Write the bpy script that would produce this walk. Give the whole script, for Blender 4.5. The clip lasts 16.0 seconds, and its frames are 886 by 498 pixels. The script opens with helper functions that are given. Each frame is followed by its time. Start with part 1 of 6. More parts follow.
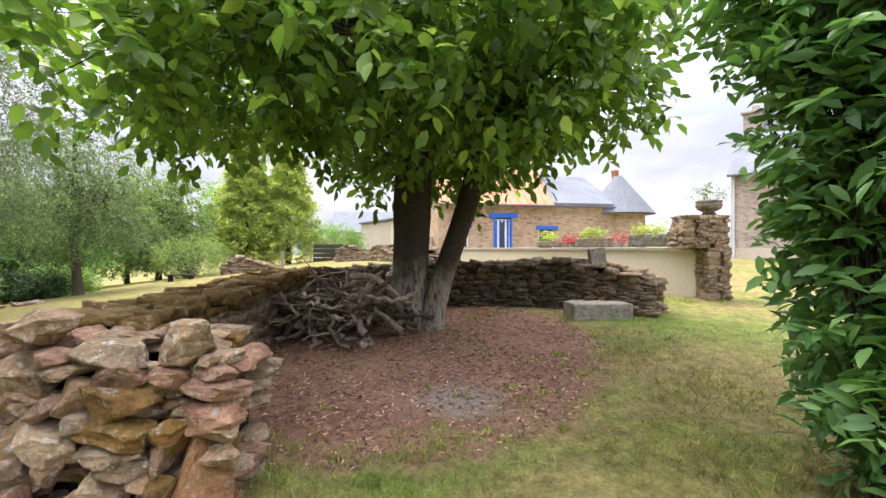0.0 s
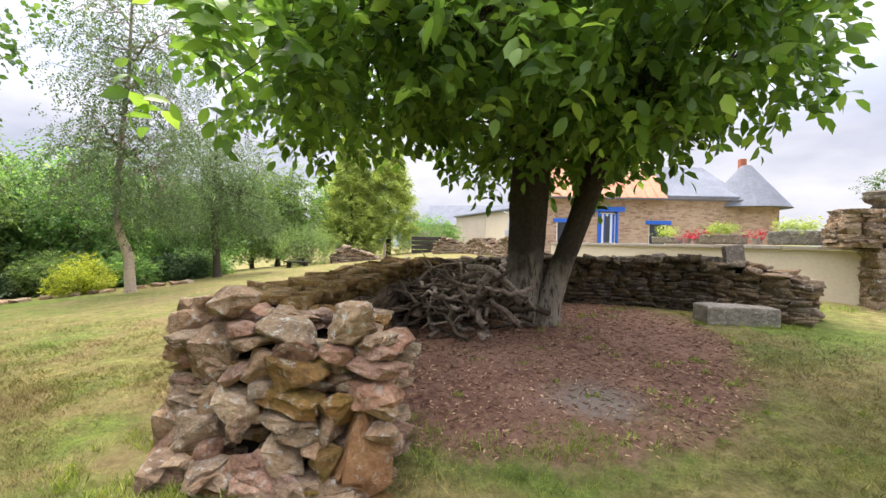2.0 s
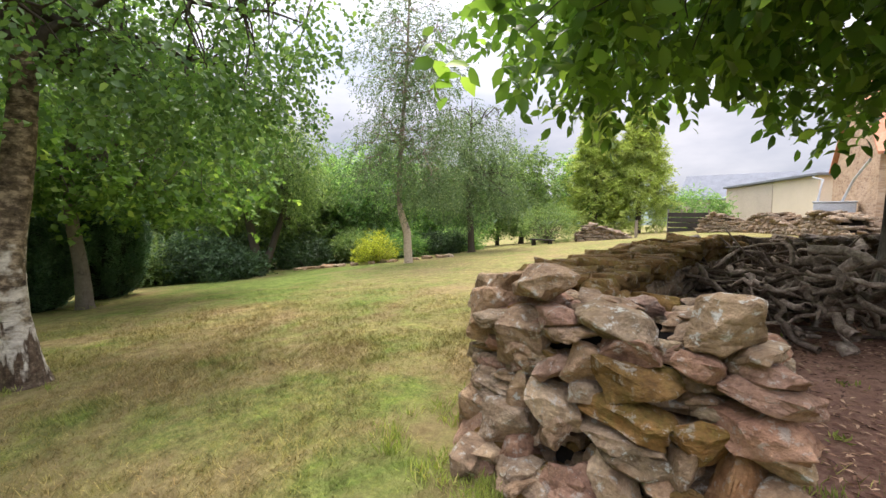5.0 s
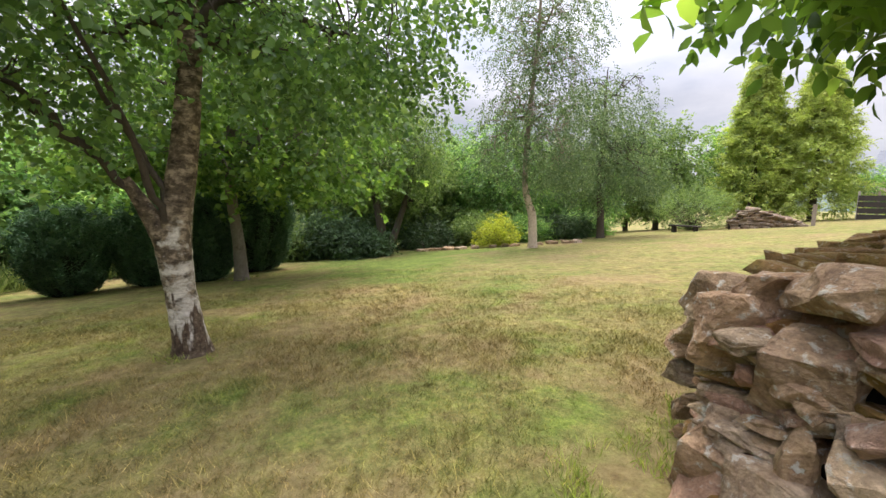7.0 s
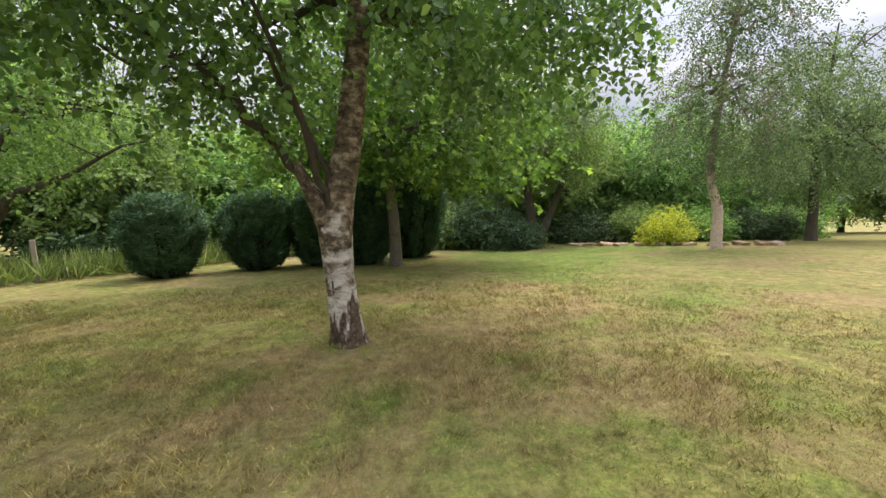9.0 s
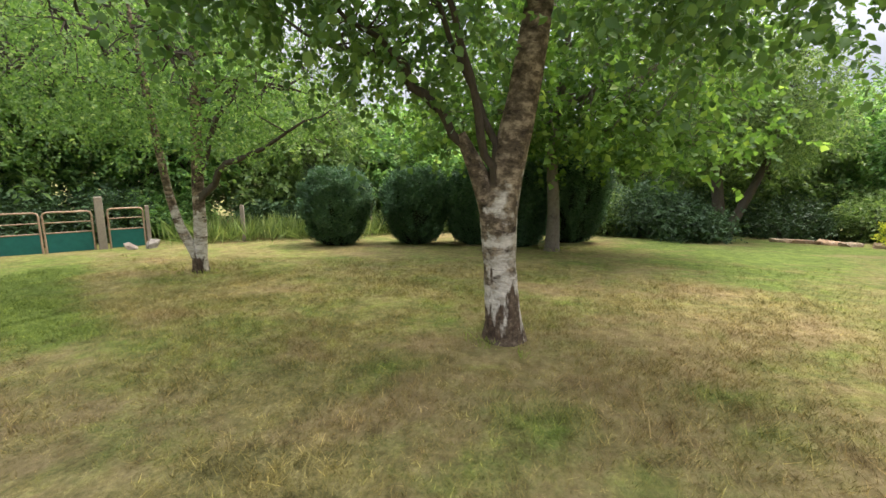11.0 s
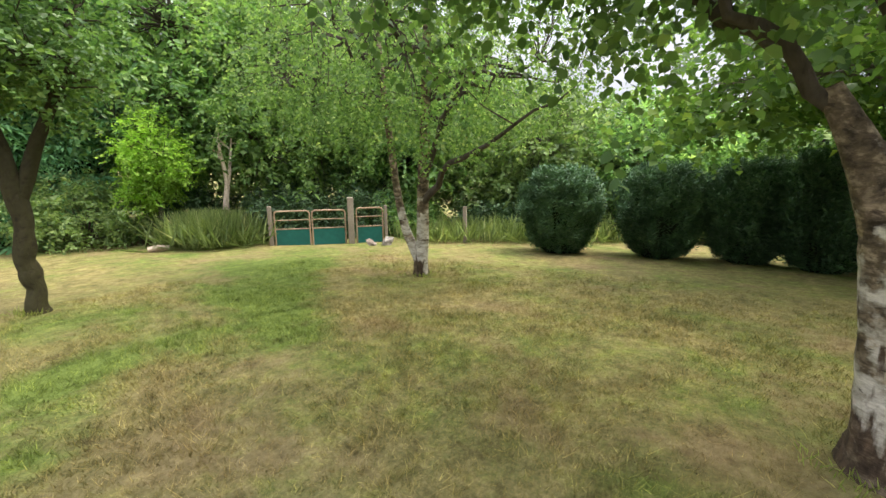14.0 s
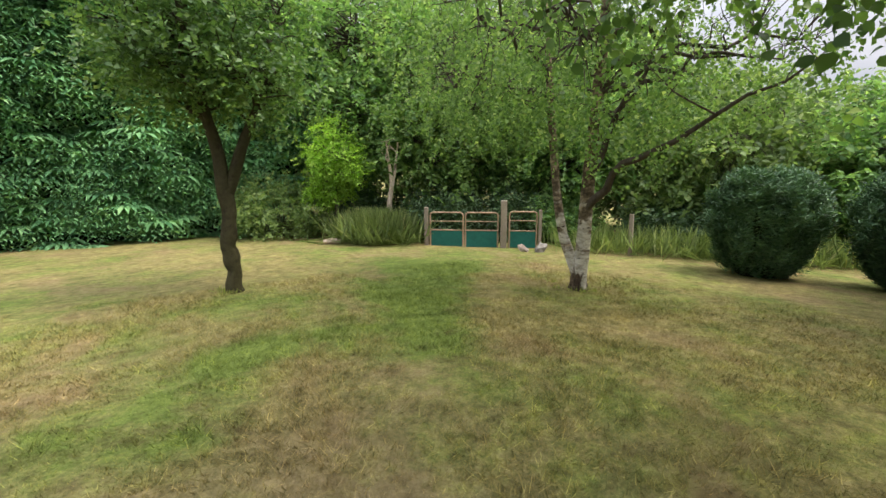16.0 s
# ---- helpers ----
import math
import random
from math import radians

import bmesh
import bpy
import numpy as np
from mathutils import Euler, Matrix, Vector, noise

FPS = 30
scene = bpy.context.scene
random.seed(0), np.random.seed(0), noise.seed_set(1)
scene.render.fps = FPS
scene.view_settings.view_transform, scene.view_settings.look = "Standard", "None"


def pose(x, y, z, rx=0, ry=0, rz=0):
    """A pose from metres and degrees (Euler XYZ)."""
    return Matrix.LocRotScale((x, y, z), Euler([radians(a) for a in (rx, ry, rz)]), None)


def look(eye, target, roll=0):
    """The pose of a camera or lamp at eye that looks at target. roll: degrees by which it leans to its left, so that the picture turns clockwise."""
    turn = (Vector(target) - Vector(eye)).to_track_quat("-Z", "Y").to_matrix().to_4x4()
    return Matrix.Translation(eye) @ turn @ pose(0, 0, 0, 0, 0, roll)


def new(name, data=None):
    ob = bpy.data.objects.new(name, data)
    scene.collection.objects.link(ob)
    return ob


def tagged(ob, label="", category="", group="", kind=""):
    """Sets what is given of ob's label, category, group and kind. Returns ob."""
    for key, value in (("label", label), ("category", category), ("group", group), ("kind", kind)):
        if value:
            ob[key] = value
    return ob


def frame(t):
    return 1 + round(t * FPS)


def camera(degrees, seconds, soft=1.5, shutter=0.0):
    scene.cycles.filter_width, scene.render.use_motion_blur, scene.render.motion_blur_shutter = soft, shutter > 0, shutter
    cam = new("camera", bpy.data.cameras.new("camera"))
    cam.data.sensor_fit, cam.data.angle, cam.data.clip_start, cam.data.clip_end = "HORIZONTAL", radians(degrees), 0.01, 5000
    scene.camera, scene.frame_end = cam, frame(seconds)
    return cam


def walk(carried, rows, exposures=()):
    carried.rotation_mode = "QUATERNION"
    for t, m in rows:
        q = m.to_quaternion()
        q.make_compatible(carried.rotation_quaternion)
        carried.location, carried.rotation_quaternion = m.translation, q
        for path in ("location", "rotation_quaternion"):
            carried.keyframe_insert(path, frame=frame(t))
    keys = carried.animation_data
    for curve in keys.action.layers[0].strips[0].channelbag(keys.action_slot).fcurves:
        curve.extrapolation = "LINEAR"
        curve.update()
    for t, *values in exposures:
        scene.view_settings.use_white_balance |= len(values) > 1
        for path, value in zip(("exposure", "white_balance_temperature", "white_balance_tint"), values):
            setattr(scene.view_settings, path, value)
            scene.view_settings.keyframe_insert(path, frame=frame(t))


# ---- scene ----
cam = camera(91.6, 16.0)
METRES, EYE, TILT, LEAN, TURN = 5.0, 1.5, 0.0, 0.0, 0.0
ROWS = [
    (0.0, 0.0, 0.0, 0.0, -0.0, 0.0, -0.0),
    (0.5, -0.0166, 0.0035, -0.0006, 1.35, 0.08, -0.06),
    (1.0, -0.039, 0.0044, -0.0015, 2.9, 0.03, -0.46),
    (1.5, -0.0595, 0.0012, -0.0043, 6.0, -0.22, -0.78),
    (2.0, -0.0738, 0.0033, -0.0058, 11.93, -0.93, -1.17),
    (2.5, -0.0896, 0.0199, -0.0086, 19.29, -1.52, -1.29),
    (3.0, -0.0988, 0.0394, -0.0085, 26.69, -1.93, -1.42),
    (3.5, -0.1145, 0.0494, -0.0108, 32.91, -2.5, -1.74),
    (4.0, -0.1563, 0.0555, -0.015, 34.57, -3.07, -1.38),
    (4.5, -0.187, 0.0537, -0.0173, 37.03, -3.88, -1.13),
    (5.0, -0.2146, 0.0664, -0.0179, 42.42, -4.28, -0.62),
    (7.5, -0.3905, 0.1044, -0.0281, 62.37, -7.26, -1.12),
    (8.0, -0.4194, 0.1167, -0.0279, 68.58, -7.57, -1.36),
    (8.5, -0.4592, 0.1143, -0.0333, 73.06, -7.84, -1.58),
    (9.0, -0.5027, 0.1062, -0.0344, 76.37, -8.35, -1.3),
    (11.5, -0.6582, 0.0763, -0.0435, 102.3, -12.18, -1.54),
    (12.0, -0.7014, 0.0664, -0.0448, 108.42, -12.22, -0.79),
    (12.5, -0.7342, 0.0512, -0.0487, 113.41, -12.3, -0.81),
    (13.0, -0.7692, 0.0173, -0.0521, 115.19, -12.06, -0.81),
    (13.5, -0.7942, -0.006, -0.0559, 117.47, -12.14, -0.61),
    (14.0, -0.829, -0.0215, -0.0588, 124.41, -12.05, 0.11),
    (14.5, -0.8509, -0.0329, -0.0616, 131.62, -11.99, -0.04),
    (15.0, -0.8658, -0.0605, -0.0669, 136.11, -11.82, -0.24),
    (15.5, -0.8784, -0.0831, -0.0658, 139.41, -11.61, 0.0),
    (16.0, -0.8896, -0.0926, -0.0681, 144.5, -11.49, 0.28),
]
walk(cam, [(t, pose(0, 0, EYE, TILT, LEAN, TURN) @ pose(METRES * x, METRES * y, METRES * z, 90 + pitch, roll, yaw)) for t, x, y, z, yaw, pitch, roll in ROWS],
     exposures=[(0.0, 1.50, 6500, 17), (2.5, 1.26, 6500, 17), (5.0, 1.16, 6500, 17), (9.0, 1.08, 6500, 17), (11.5, 1.34, 6500, 14), (13.6, 1.44, 6500, 14), (14.8, 1.14, 6500, 14), (16.0, 1.0, 6500, 14)])

# ---- sky and sun: bright overcast ----
SUN_EL, SUN_AZ = radians(62), radians(-48)
world = bpy.data.worlds.new("sky")
scene.world = world
world.use_nodes = True
wn, wl = world.node_tree.nodes, world.node_tree.links
sky = wn.new("ShaderNodeTexSky")
sky.sky_type, sky.sun_disc, sky.sun_elevation, sky.sun_rotation = "NISHITA", False, SUN_EL, SUN_AZ
sky_gain = wn.new("ShaderNodeMix")
sky_gain.data_type, sky_gain.blend_type = "RGBA", "MULTIPLY"
sky_gain.inputs[0].default_value = 1.0
wl.new(sky.outputs[0], sky_gain.inputs[6])
sky_gain.inputs[7].default_value = (0.11, 0.11, 0.11, 1)
wc = wn.new("ShaderNodeTexCoord")
wm = wn.new("ShaderNodeMapping")
wm.inputs["Scale"].default_value = (1, 1, 2.6)
wl.new(wc.outputs["Generated"], wm.inputs[0])
wz = wn.new("ShaderNodeTexNoise")
wz.inputs["Scale"].default_value, wz.inputs["Detail"].default_value, wz.inputs["Roughness"].default_value = 2.2, 6, 0.55
wl.new(wm.outputs[0], wz.inputs["Vector"])
wr = wn.new("ShaderNodeValToRGB")
wr.color_ramp.elements[0].position, wr.color_ramp.elements[0].color = 0.36, (0.50, 0.54, 0.62, 1)
wr.color_ramp.elements[1].position, wr.color_ramp.elements[1].color = 0.62, (0.90, 0.90, 0.93, 1)
wl.new(wz.outputs[0], wr.inputs[0])
cloud = wn.new("ShaderNodeMix")
cloud.data_type = "RGBA"
cloud.inputs[0].default_value = 0.85
wl.new(sky_gain.outputs[2], cloud.inputs[6])
wl.new(wr.outputs[0], cloud.inputs[7])
wb = wn["Background"]
# an overcast sky is about three times as bright overhead as at the horizon
ws = wn.new("ShaderNodeSeparateXYZ")
wl.new(wc.outputs["Generated"], ws.inputs[0])
wg = wn.new("ShaderNodeMapRange")
wg.inputs[1].default_value, wg.inputs[2].default_value, wg.inputs[3].default_value, wg.inputs[4].default_value = 0.2, 1.0, 0.5, 2.7
wl.new(ws.outputs[2], wg.inputs[0])
wl.new(cloud.outputs[2], wb.inputs[0])
wl.new(wg.outputs[0], wb.inputs[1])
sun = new("sun", bpy.data.lights.new("sun", "SUN"))
sun.data.energy, sun.data.angle, sun.data.color = 2.2, radians(28), (1.0, 0.93, 0.80)
sun.matrix_world = look((0, 0, 40), (-40 * math.cos(SUN_EL) * math.sin(SUN_AZ), -40 * math.cos(SUN_EL) * math.cos(SUN_AZ), 40 - 40 * math.sin(SUN_EL)))

# ---- materials ----
def nodes_of(name, rough=0.85, spec=0.25):
    m = bpy.data.materials.new(name)
    m.use_nodes = True
    b = m.node_tree.nodes["Principled BSDF"]
    b.inputs["Roughness"].default_value = rough
    b.inputs["Specular IOR Level"].default_value = spec
    return m, m.node_tree, b


def place(nt, scale=(1, 1, 1), local=False):
    g = nt.nodes.new("ShaderNodeTexCoord" if local else "ShaderNodeNewGeometry")
    mp = nt.nodes.new("ShaderNodeMapping")
    mp.inputs["Scale"].default_value = scale
    nt.links.new(g.outputs["Object" if local else "Position"], mp.inputs[0])
    return mp.outputs[0]


def noise_of(nt, at, scale, detail=4, rough=0.55, warp=0.0):
    n = nt.nodes.new("ShaderNodeTexNoise")
    n.inputs["Scale"].default_value, n.inputs["Detail"].default_value = scale, detail
    n.inputs["Roughness"].default_value, n.inputs["Distortion"].default_value = rough, warp
    nt.links.new(at, n.inputs["Vector"])
    return n.outputs[0]


def ramp(nt, fac, *stops):
    r = nt.nodes.new("ShaderNodeValToRGB")
    e = r.color_ramp.elements
    while len(e) < len(stops):
        e.new(0.5)
    for el, (p, c) in zip(e, stops):
        el.position, el.color = p, (*c, 1) if len(c) == 3 else c
    nt.links.new(fac, r.inputs[0])
    return r.outputs[0]


def mix(nt, fac, a, b, how="MIX"):
    x = nt.nodes.new("ShaderNodeMix")
    x.data_type, x.blend_type = "RGBA", how
    for sock, v in ((x.inputs[0], fac), (x.inputs[6], a), (x.inputs[7], b)):
        if isinstance(v, (int, float)):
            sock.default_value = v
        elif isinstance(v, tuple):
            sock.default_value = (*v, 1)
        else:
            nt.links.new(v, sock)
    return x.outputs[2]


def step(nt, fac, lo, hi):
    m = nt.nodes.new("ShaderNodeMapRange")
    m.inputs[1].default_value, m.inputs[2].default_value = lo, hi
    nt.links.new(fac, m.inputs[0])
    return m.outputs[0]


def maths(nt, op, a, b=0.0):
    m = nt.nodes.new("ShaderNodeMath")
    m.operation = op
    for k, v in enumerate((a, b)):
        if isinstance(v, (int, float)):
            m.inputs[k].default_value = v
        else:
            nt.links.new(v, m.inputs[k])
    return m.outputs[0]


def bump(nt, bsdf, height, strength=0.5, dist=0.01):
    b = nt.nodes.new("ShaderNodeBump")
    b.inputs["Strength"].default_value, b.inputs["Distance"].default_value = strength, dist
    nt.links.new(height, b.inputs["Height"])
    nt.links.new(b.outputs[0], bsdf.inputs["Normal"])


def each(nt, island=False):
    n = nt.nodes.new("ShaderNodeNewGeometry" if island else "ShaderNodeObjectInfo")
    return n.outputs["Random Per Island" if island else "Random"]


def plain_mat(name, color, rough=0.7, spec=0.3, grain=25, vary=0.25, metal=0.0, big=1.3):
    m, nt, b = nodes_of(name, rough, spec)
    at = place(nt)
    c = tuple(color)
    dark = tuple(v * (1 - vary) for v in c)
    light = tuple(min(1, v * (1 + vary)) for v in c)
    col = mix(nt, 0.5, ramp(nt, noise_of(nt, at, grain, 5), (0.3, dark), (0.7, light)), ramp(nt, noise_of(nt, at, big, 5), (0.3, dark), (0.7, light)))
    nt.links.new(col, b.inputs["Base Color"])
    b.inputs["Metallic"].default_value = metal
    bump(nt, b, noise_of(nt, at, grain * 2, 5), 0.3, 0.004)
    return m


def leaf_mat(name, dark, light, rare=None, glow=0.35, rough=0.5, rare_at=0.9):
    """Leaves: colour by leaf and by clump, some light coming through."""
    m, nt, b = nodes_of(name, rough, 0.3)
    at = place(nt)
    dark, light, rare = [tuple(v * k for v, k in zip(c, (1.75, 1.66, 1.8))) if c else None for c in (dark, light, rare)]
    stops = [(0.0, dark), (0.75, light)] + ([(rare_at, light), (1.0, rare)] if rare else [])
    col = ramp(nt, each(nt, True), *stops)
    clump = ramp(nt, noise_of(nt, at, 0.9, 3), (0.3, (0.62, 0.66, 0.6)), (0.7, (1.2, 1.18, 1.05)))
    col = mix(nt, 1.0, col, clump, "MULTIPLY")
    nt.links.new(col, b.inputs["Base Color"])
    t = nt.nodes.new("ShaderNodeBsdfTranslucent")
    nt.links.new(mix(nt, 1.0, col, (1.22, 1.32, 0.7), "MULTIPLY"), t.inputs[0])
    s = nt.nodes.new("ShaderNodeMixShader")
    s.inputs[0].default_value = min(0.55, glow * 1.35)
    nt.links.new(b.outputs[0], s.inputs[1])
    nt.links.new(t.outputs[0], s.inputs[2])
    nt.links.new(s.outputs[0], nt.nodes["Material Output"].inputs[0])
    return m


LUSH = ((-5.1, -4.9, 1.2, 0.9), (-5.35, -5.4, 1.0, 0.9), (-4.9, -4.5, 0.8, 0.6), (-4.1, -3.4, 0.8, 0.5), (-6.4, -4.0, 0.8, 0.7), (-7.0, -4.8, 0.8, 0.8), (-7.7, -5.7, 0.8, 0.8), (-8.6, -6.8, 0.9, 0.9), (-11.7, 5.0, 2.2, 1.6), (-14.5, 7.5, 3.5, 3.0), (3.0, 6.0, 1.6, 0.9), (-2.95, 1.75, 0.3, 0.3), (-0.5, 2.7, 0.8, 0.25))
WORN = ((-6.2, 2.3, 1.5, 1.0), (-4.6, -3.1, 1.4, 0.8), (-5.6, 0.4, 0.9, 0.9), (-4.1, -1.8, 1.2, 0.7), (-7.0, 2.2, 3.5, 2.2), (-5.5, 0.3, 2.2, 1.6))


def spot(nt, x, y, rx, ry):
    """1 in the middle of an oval of the plan, 0 outside it."""
    g = nt.nodes.new("ShaderNodeNewGeometry")
    s = nt.nodes.new("ShaderNodeSeparateXYZ")
    nt.links.new(g.outputs["Position"], s.inputs[0])
    a = maths(nt, "DIVIDE", maths(nt, "SUBTRACT", s.outputs[0], x), rx)
    b = maths(nt, "DIVIDE", maths(nt, "SUBTRACT", s.outputs[1], y), ry)
    return step(nt, maths(nt, "ADD", maths(nt, "MULTIPLY", a, a), maths(nt, "MULTIPLY", b, b)), 1.9, 0.0)


def lawn_colour(nt):
    """Dry summer lawn: straw, green patches, bare brown patches."""
    at = place(nt, (1, 1, 0.2))
    n1, n2, n3 = noise_of(nt, at, 0.33, 5, 0.6, 0.4), noise_of(nt, at, 1.9, 5, 0.65), noise_of(nt, at, 9, 6, 0.7)
    straw = ramp(nt, n3, (0.30, (0.152, 0.128, 0.047)), (0.70, (0.312, 0.268, 0.118)))
    green = ramp(nt, n3, (0.30, (0.082, 0.117, 0.025)), (0.70, (0.172, 0.225, 0.056)))
    n4 = noise_of(nt, at, 4.2, 6, 0.68, 0.3)
    f = maths(nt, "ADD", maths(nt, "ADD", maths(nt, "MULTIPLY", n1, 0.50), maths(nt, "MULTIPLY", n2, 0.35)), maths(nt, "MULTIPLY", n4, 0.30))
    for x, y, rx, ry in LUSH:
        f = maths(nt, "ADD", f, maths(nt, "MULTIPLY", spot(nt, x, y, rx, ry), 0.14))
    g = nt.nodes.new("ShaderNodeVectorMath")
    g.operation = "DOT_PRODUCT"
    nt.links.new(at, g.inputs[0])
    g.inputs[1].default_value = (0.78, -0.62, 0)
    lane = maths(nt, "SINE", maths(nt, "ADD", maths(nt, "MULTIPLY", g.outputs["Value"], 4.6), maths(nt, "MULTIPLY", n1, 5.0)))
    f = maths(nt, "ADD", f, maths(nt, "MULTIPLY", lane, 0.022))
    f = maths(nt, "ADD", f, maths(nt, "MULTIPLY", maths(nt, "SUBTRACT", noise_of(nt, at, 13, 5, 0.7), 0.5), 0.19))
    col = mix(nt, step(nt, f, 0.53, 0.71), straw, green)
    col = mix(nt, 1.0, col, ramp(nt, n4, (0.30, (0.55, 0.58, 0.52)), (0.50, (1.0, 1.0, 1.0)), (0.68, (1.34, 1.28, 1.18))), "MULTIPLY")
    col = mix(nt, 1.0, col, ramp(nt, noise_of(nt, at, 34, 5, 0.75), (0.34, (0.66, 0.68, 0.62)), (0.5, (0.97, 0.97, 0.94)), (0.68, (1.30, 1.26, 1.18))), "MULTIPLY")
    at2 = place(nt, (1.1, 0.8, 0.2))
    worn = noise_of(nt, at2, 0.62, 6, 0.62, 0.5)
    for x, y, rx, ry in WORN:
        worn = maths(nt, "ADD", worn, maths(nt, "MULTIPLY", spot(nt, x, y, rx, ry), 0.055))
    bare = step(nt, worn, 0.53, 0.64)
    return mix(nt, maths(nt, "MULTIPLY", bare, 0.5), col, ramp(nt, n3, (0.3, (0.17, 0.105, 0.055)), (0.7, (0.33, 0.235, 0.135))))


def bed_mask(nt):
    """1 on the bare bed under the walnut tree."""
    g = nt.nodes.new("ShaderNodeNewGeometry")
    s = nt.nodes.new("ShaderNodeSeparateXYZ")
    nt.links.new(g.outputs["Position"], s.inputs[0])
    ex = maths(nt, "DIVIDE", maths(nt, "ADD", s.outputs[0], 0.55), 2.5)
    ey = maths(nt, "DIVIDE", maths(nt, "SUBTRACT", s.outputs[1], 5.75), 2.95)
    r = maths(nt, "ADD", maths(nt, "MULTIPLY", ex, ex), maths(nt, "MULTIPLY", ey, ey))
    r = maths(nt, "ADD", r, maths(nt, "MULTIPLY", maths(nt, "SUBTRACT", noise_of(nt, place(nt), 1.5, 7, 0.68), 0.5), 1.5))
    return step(nt, r, 1.16, 0.80)


def make_ground_mat():
    m, nt, b = nodes_of("lawn", 0.95, 0.1)
    at = place(nt)
    soil = ramp(nt, noise_of(nt, at, 16, 8, 0.72), (0.30, (0.085, 0.045, 0.034)), (0.52, (0.27, 0.15, 0.10)), (0.72, (0.47, 0.32, 0.22)))
    soil = mix(nt, 0.45, soil, ramp(nt, noise_of(nt, at, 1.3, 4), (0.3, (0.15, 0.082, 0.062)), (0.7, (0.37, 0.22, 0.165))))
    ash_at = place(nt)
    g = nt.nodes.new("ShaderNodeVectorMath")
    g.operation = "DISTANCE"
    nt.links.new(ash_at, g.inputs[0])
    g.inputs[1].default_value = (0.16, 3.8, 0.15)
    d = maths(nt, "ADD", g.outputs["Value"], maths(nt, "MULTIPLY", noise_of(nt, at, 5, 5), 0.5))
    soil = mix(nt, step(nt, d, 0.75, 0.45), soil, (0.28, 0.235, 0.195))
    col = mix(nt, bed_mask(nt), lawn_colour(nt), soil)
    nt.links.new(col, b.inputs["Base Color"])
    h = maths(nt, "ADD", noise_of(nt, at, 45, 6, 0.7), maths(nt, "MULTIPLY", noise_of(nt, at, 8, 5), 1.4))
    bump(nt, b, h, 0.8, 0.03)
    return m


def make_blade_mat():
    m, nt, b = nodes_of("grass_blades", 0.8, 0.1)
    tint = ramp(nt, each(nt, True), (0.0, (0.70, 0.72, 0.60)), (0.45, (1.05, 1.06, 0.92)), (0.8, (1.42, 1.38, 1.22)), (1.0, (2.15, 2.0, 1.7)))
    col = mix(nt, 1.0, lawn_colour(nt), tint, "MULTIPLY")
    nt.links.new(col, b.inputs["Base Color"])
    return m


def stone_mat(name, dark, mid, light, lichen=0.0, moss=0.0, island=True, rust=0.0):
    m, nt, b = nodes_of(name, 0.9, 0.2)
    at = place(nt)
    rnd = each(nt, island)
    col = ramp(nt, noise_of(nt, at, 7, 9, 0.72, 0.5), (0.30, dark), (0.48, mid), (0.70, light))
    col = mix(nt, 0.55, col, ramp(nt, noise_of(nt, at, 42, 7, 0.75), (0.34, dark), (0.5, mid), (0.66, light)), "OVERLAY")
    tint = ramp(nt, rnd, (0.0, (0.62, 0.57, 0.52)), (0.2, (1.14, 1.00, 0.88)), (0.4, (0.92, 0.93, 0.94)), (0.6, (1.18, 1.00, 0.86)), (0.8, (0.80, 0.74, 0.70)), (1.0, (1.45, 1.38, 1.26)))
    col = mix(nt, 1.0, col, tint, "MULTIPLY")
    if rust:
        f = maths(nt, "MULTIPLY", step(nt, noise_of(nt, at, 5.5, 6, 0.6, 0.4), 0.5, 0.62), rust)
        col = mix(nt, f, col, (0.30, 0.155, 0.06))
    if moss:
        f = maths(nt, "MULTIPLY", step(nt, noise_of(nt, at, 7, 6, 0.65), 0.48, 0.62), moss)
        col = mix(nt, f, col, ramp(nt, noise_of(nt, at, 60, 4), (0.3, (0.085, 0.062, 0.014)), (0.7, (0.23, 0.165, 0.04))))
    if lichen:
        f = maths(nt, "MULTIPLY", step(nt, noise_of(nt, at, 17, 7, 0.7), 0.56, 0.62), lichen)
        col = mix(nt, f, col, (0.56, 0.55, 0.48))
    nt.links.new(col, b.inputs["Base Color"])
    h = maths(nt, "ADD", noise_of(nt, at, 34, 8, 0.72), maths(nt, "MULTIPLY", noise_of(nt, place(nt, (1, 1, 2)), 9, 6, 0.6), 1.6))
    bump(nt, b, h, 1.0, 0.025)
    return m


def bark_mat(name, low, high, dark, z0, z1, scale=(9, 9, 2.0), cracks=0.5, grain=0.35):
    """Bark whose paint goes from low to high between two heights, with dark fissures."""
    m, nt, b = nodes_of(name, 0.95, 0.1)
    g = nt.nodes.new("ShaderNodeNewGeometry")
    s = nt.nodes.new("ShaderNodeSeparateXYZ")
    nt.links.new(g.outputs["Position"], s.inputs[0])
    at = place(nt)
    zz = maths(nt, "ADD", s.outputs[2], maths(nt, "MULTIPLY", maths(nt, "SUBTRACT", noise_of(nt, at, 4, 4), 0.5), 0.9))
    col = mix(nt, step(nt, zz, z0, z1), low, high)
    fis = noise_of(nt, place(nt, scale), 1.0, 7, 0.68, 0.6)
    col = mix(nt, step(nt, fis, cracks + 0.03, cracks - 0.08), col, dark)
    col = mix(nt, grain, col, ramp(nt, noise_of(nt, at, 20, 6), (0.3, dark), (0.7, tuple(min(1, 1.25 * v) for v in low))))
    nt.links.new(col, b.inputs["Base Color"])
    bump(nt, b, fis, 0.9, 0.03)
    return m


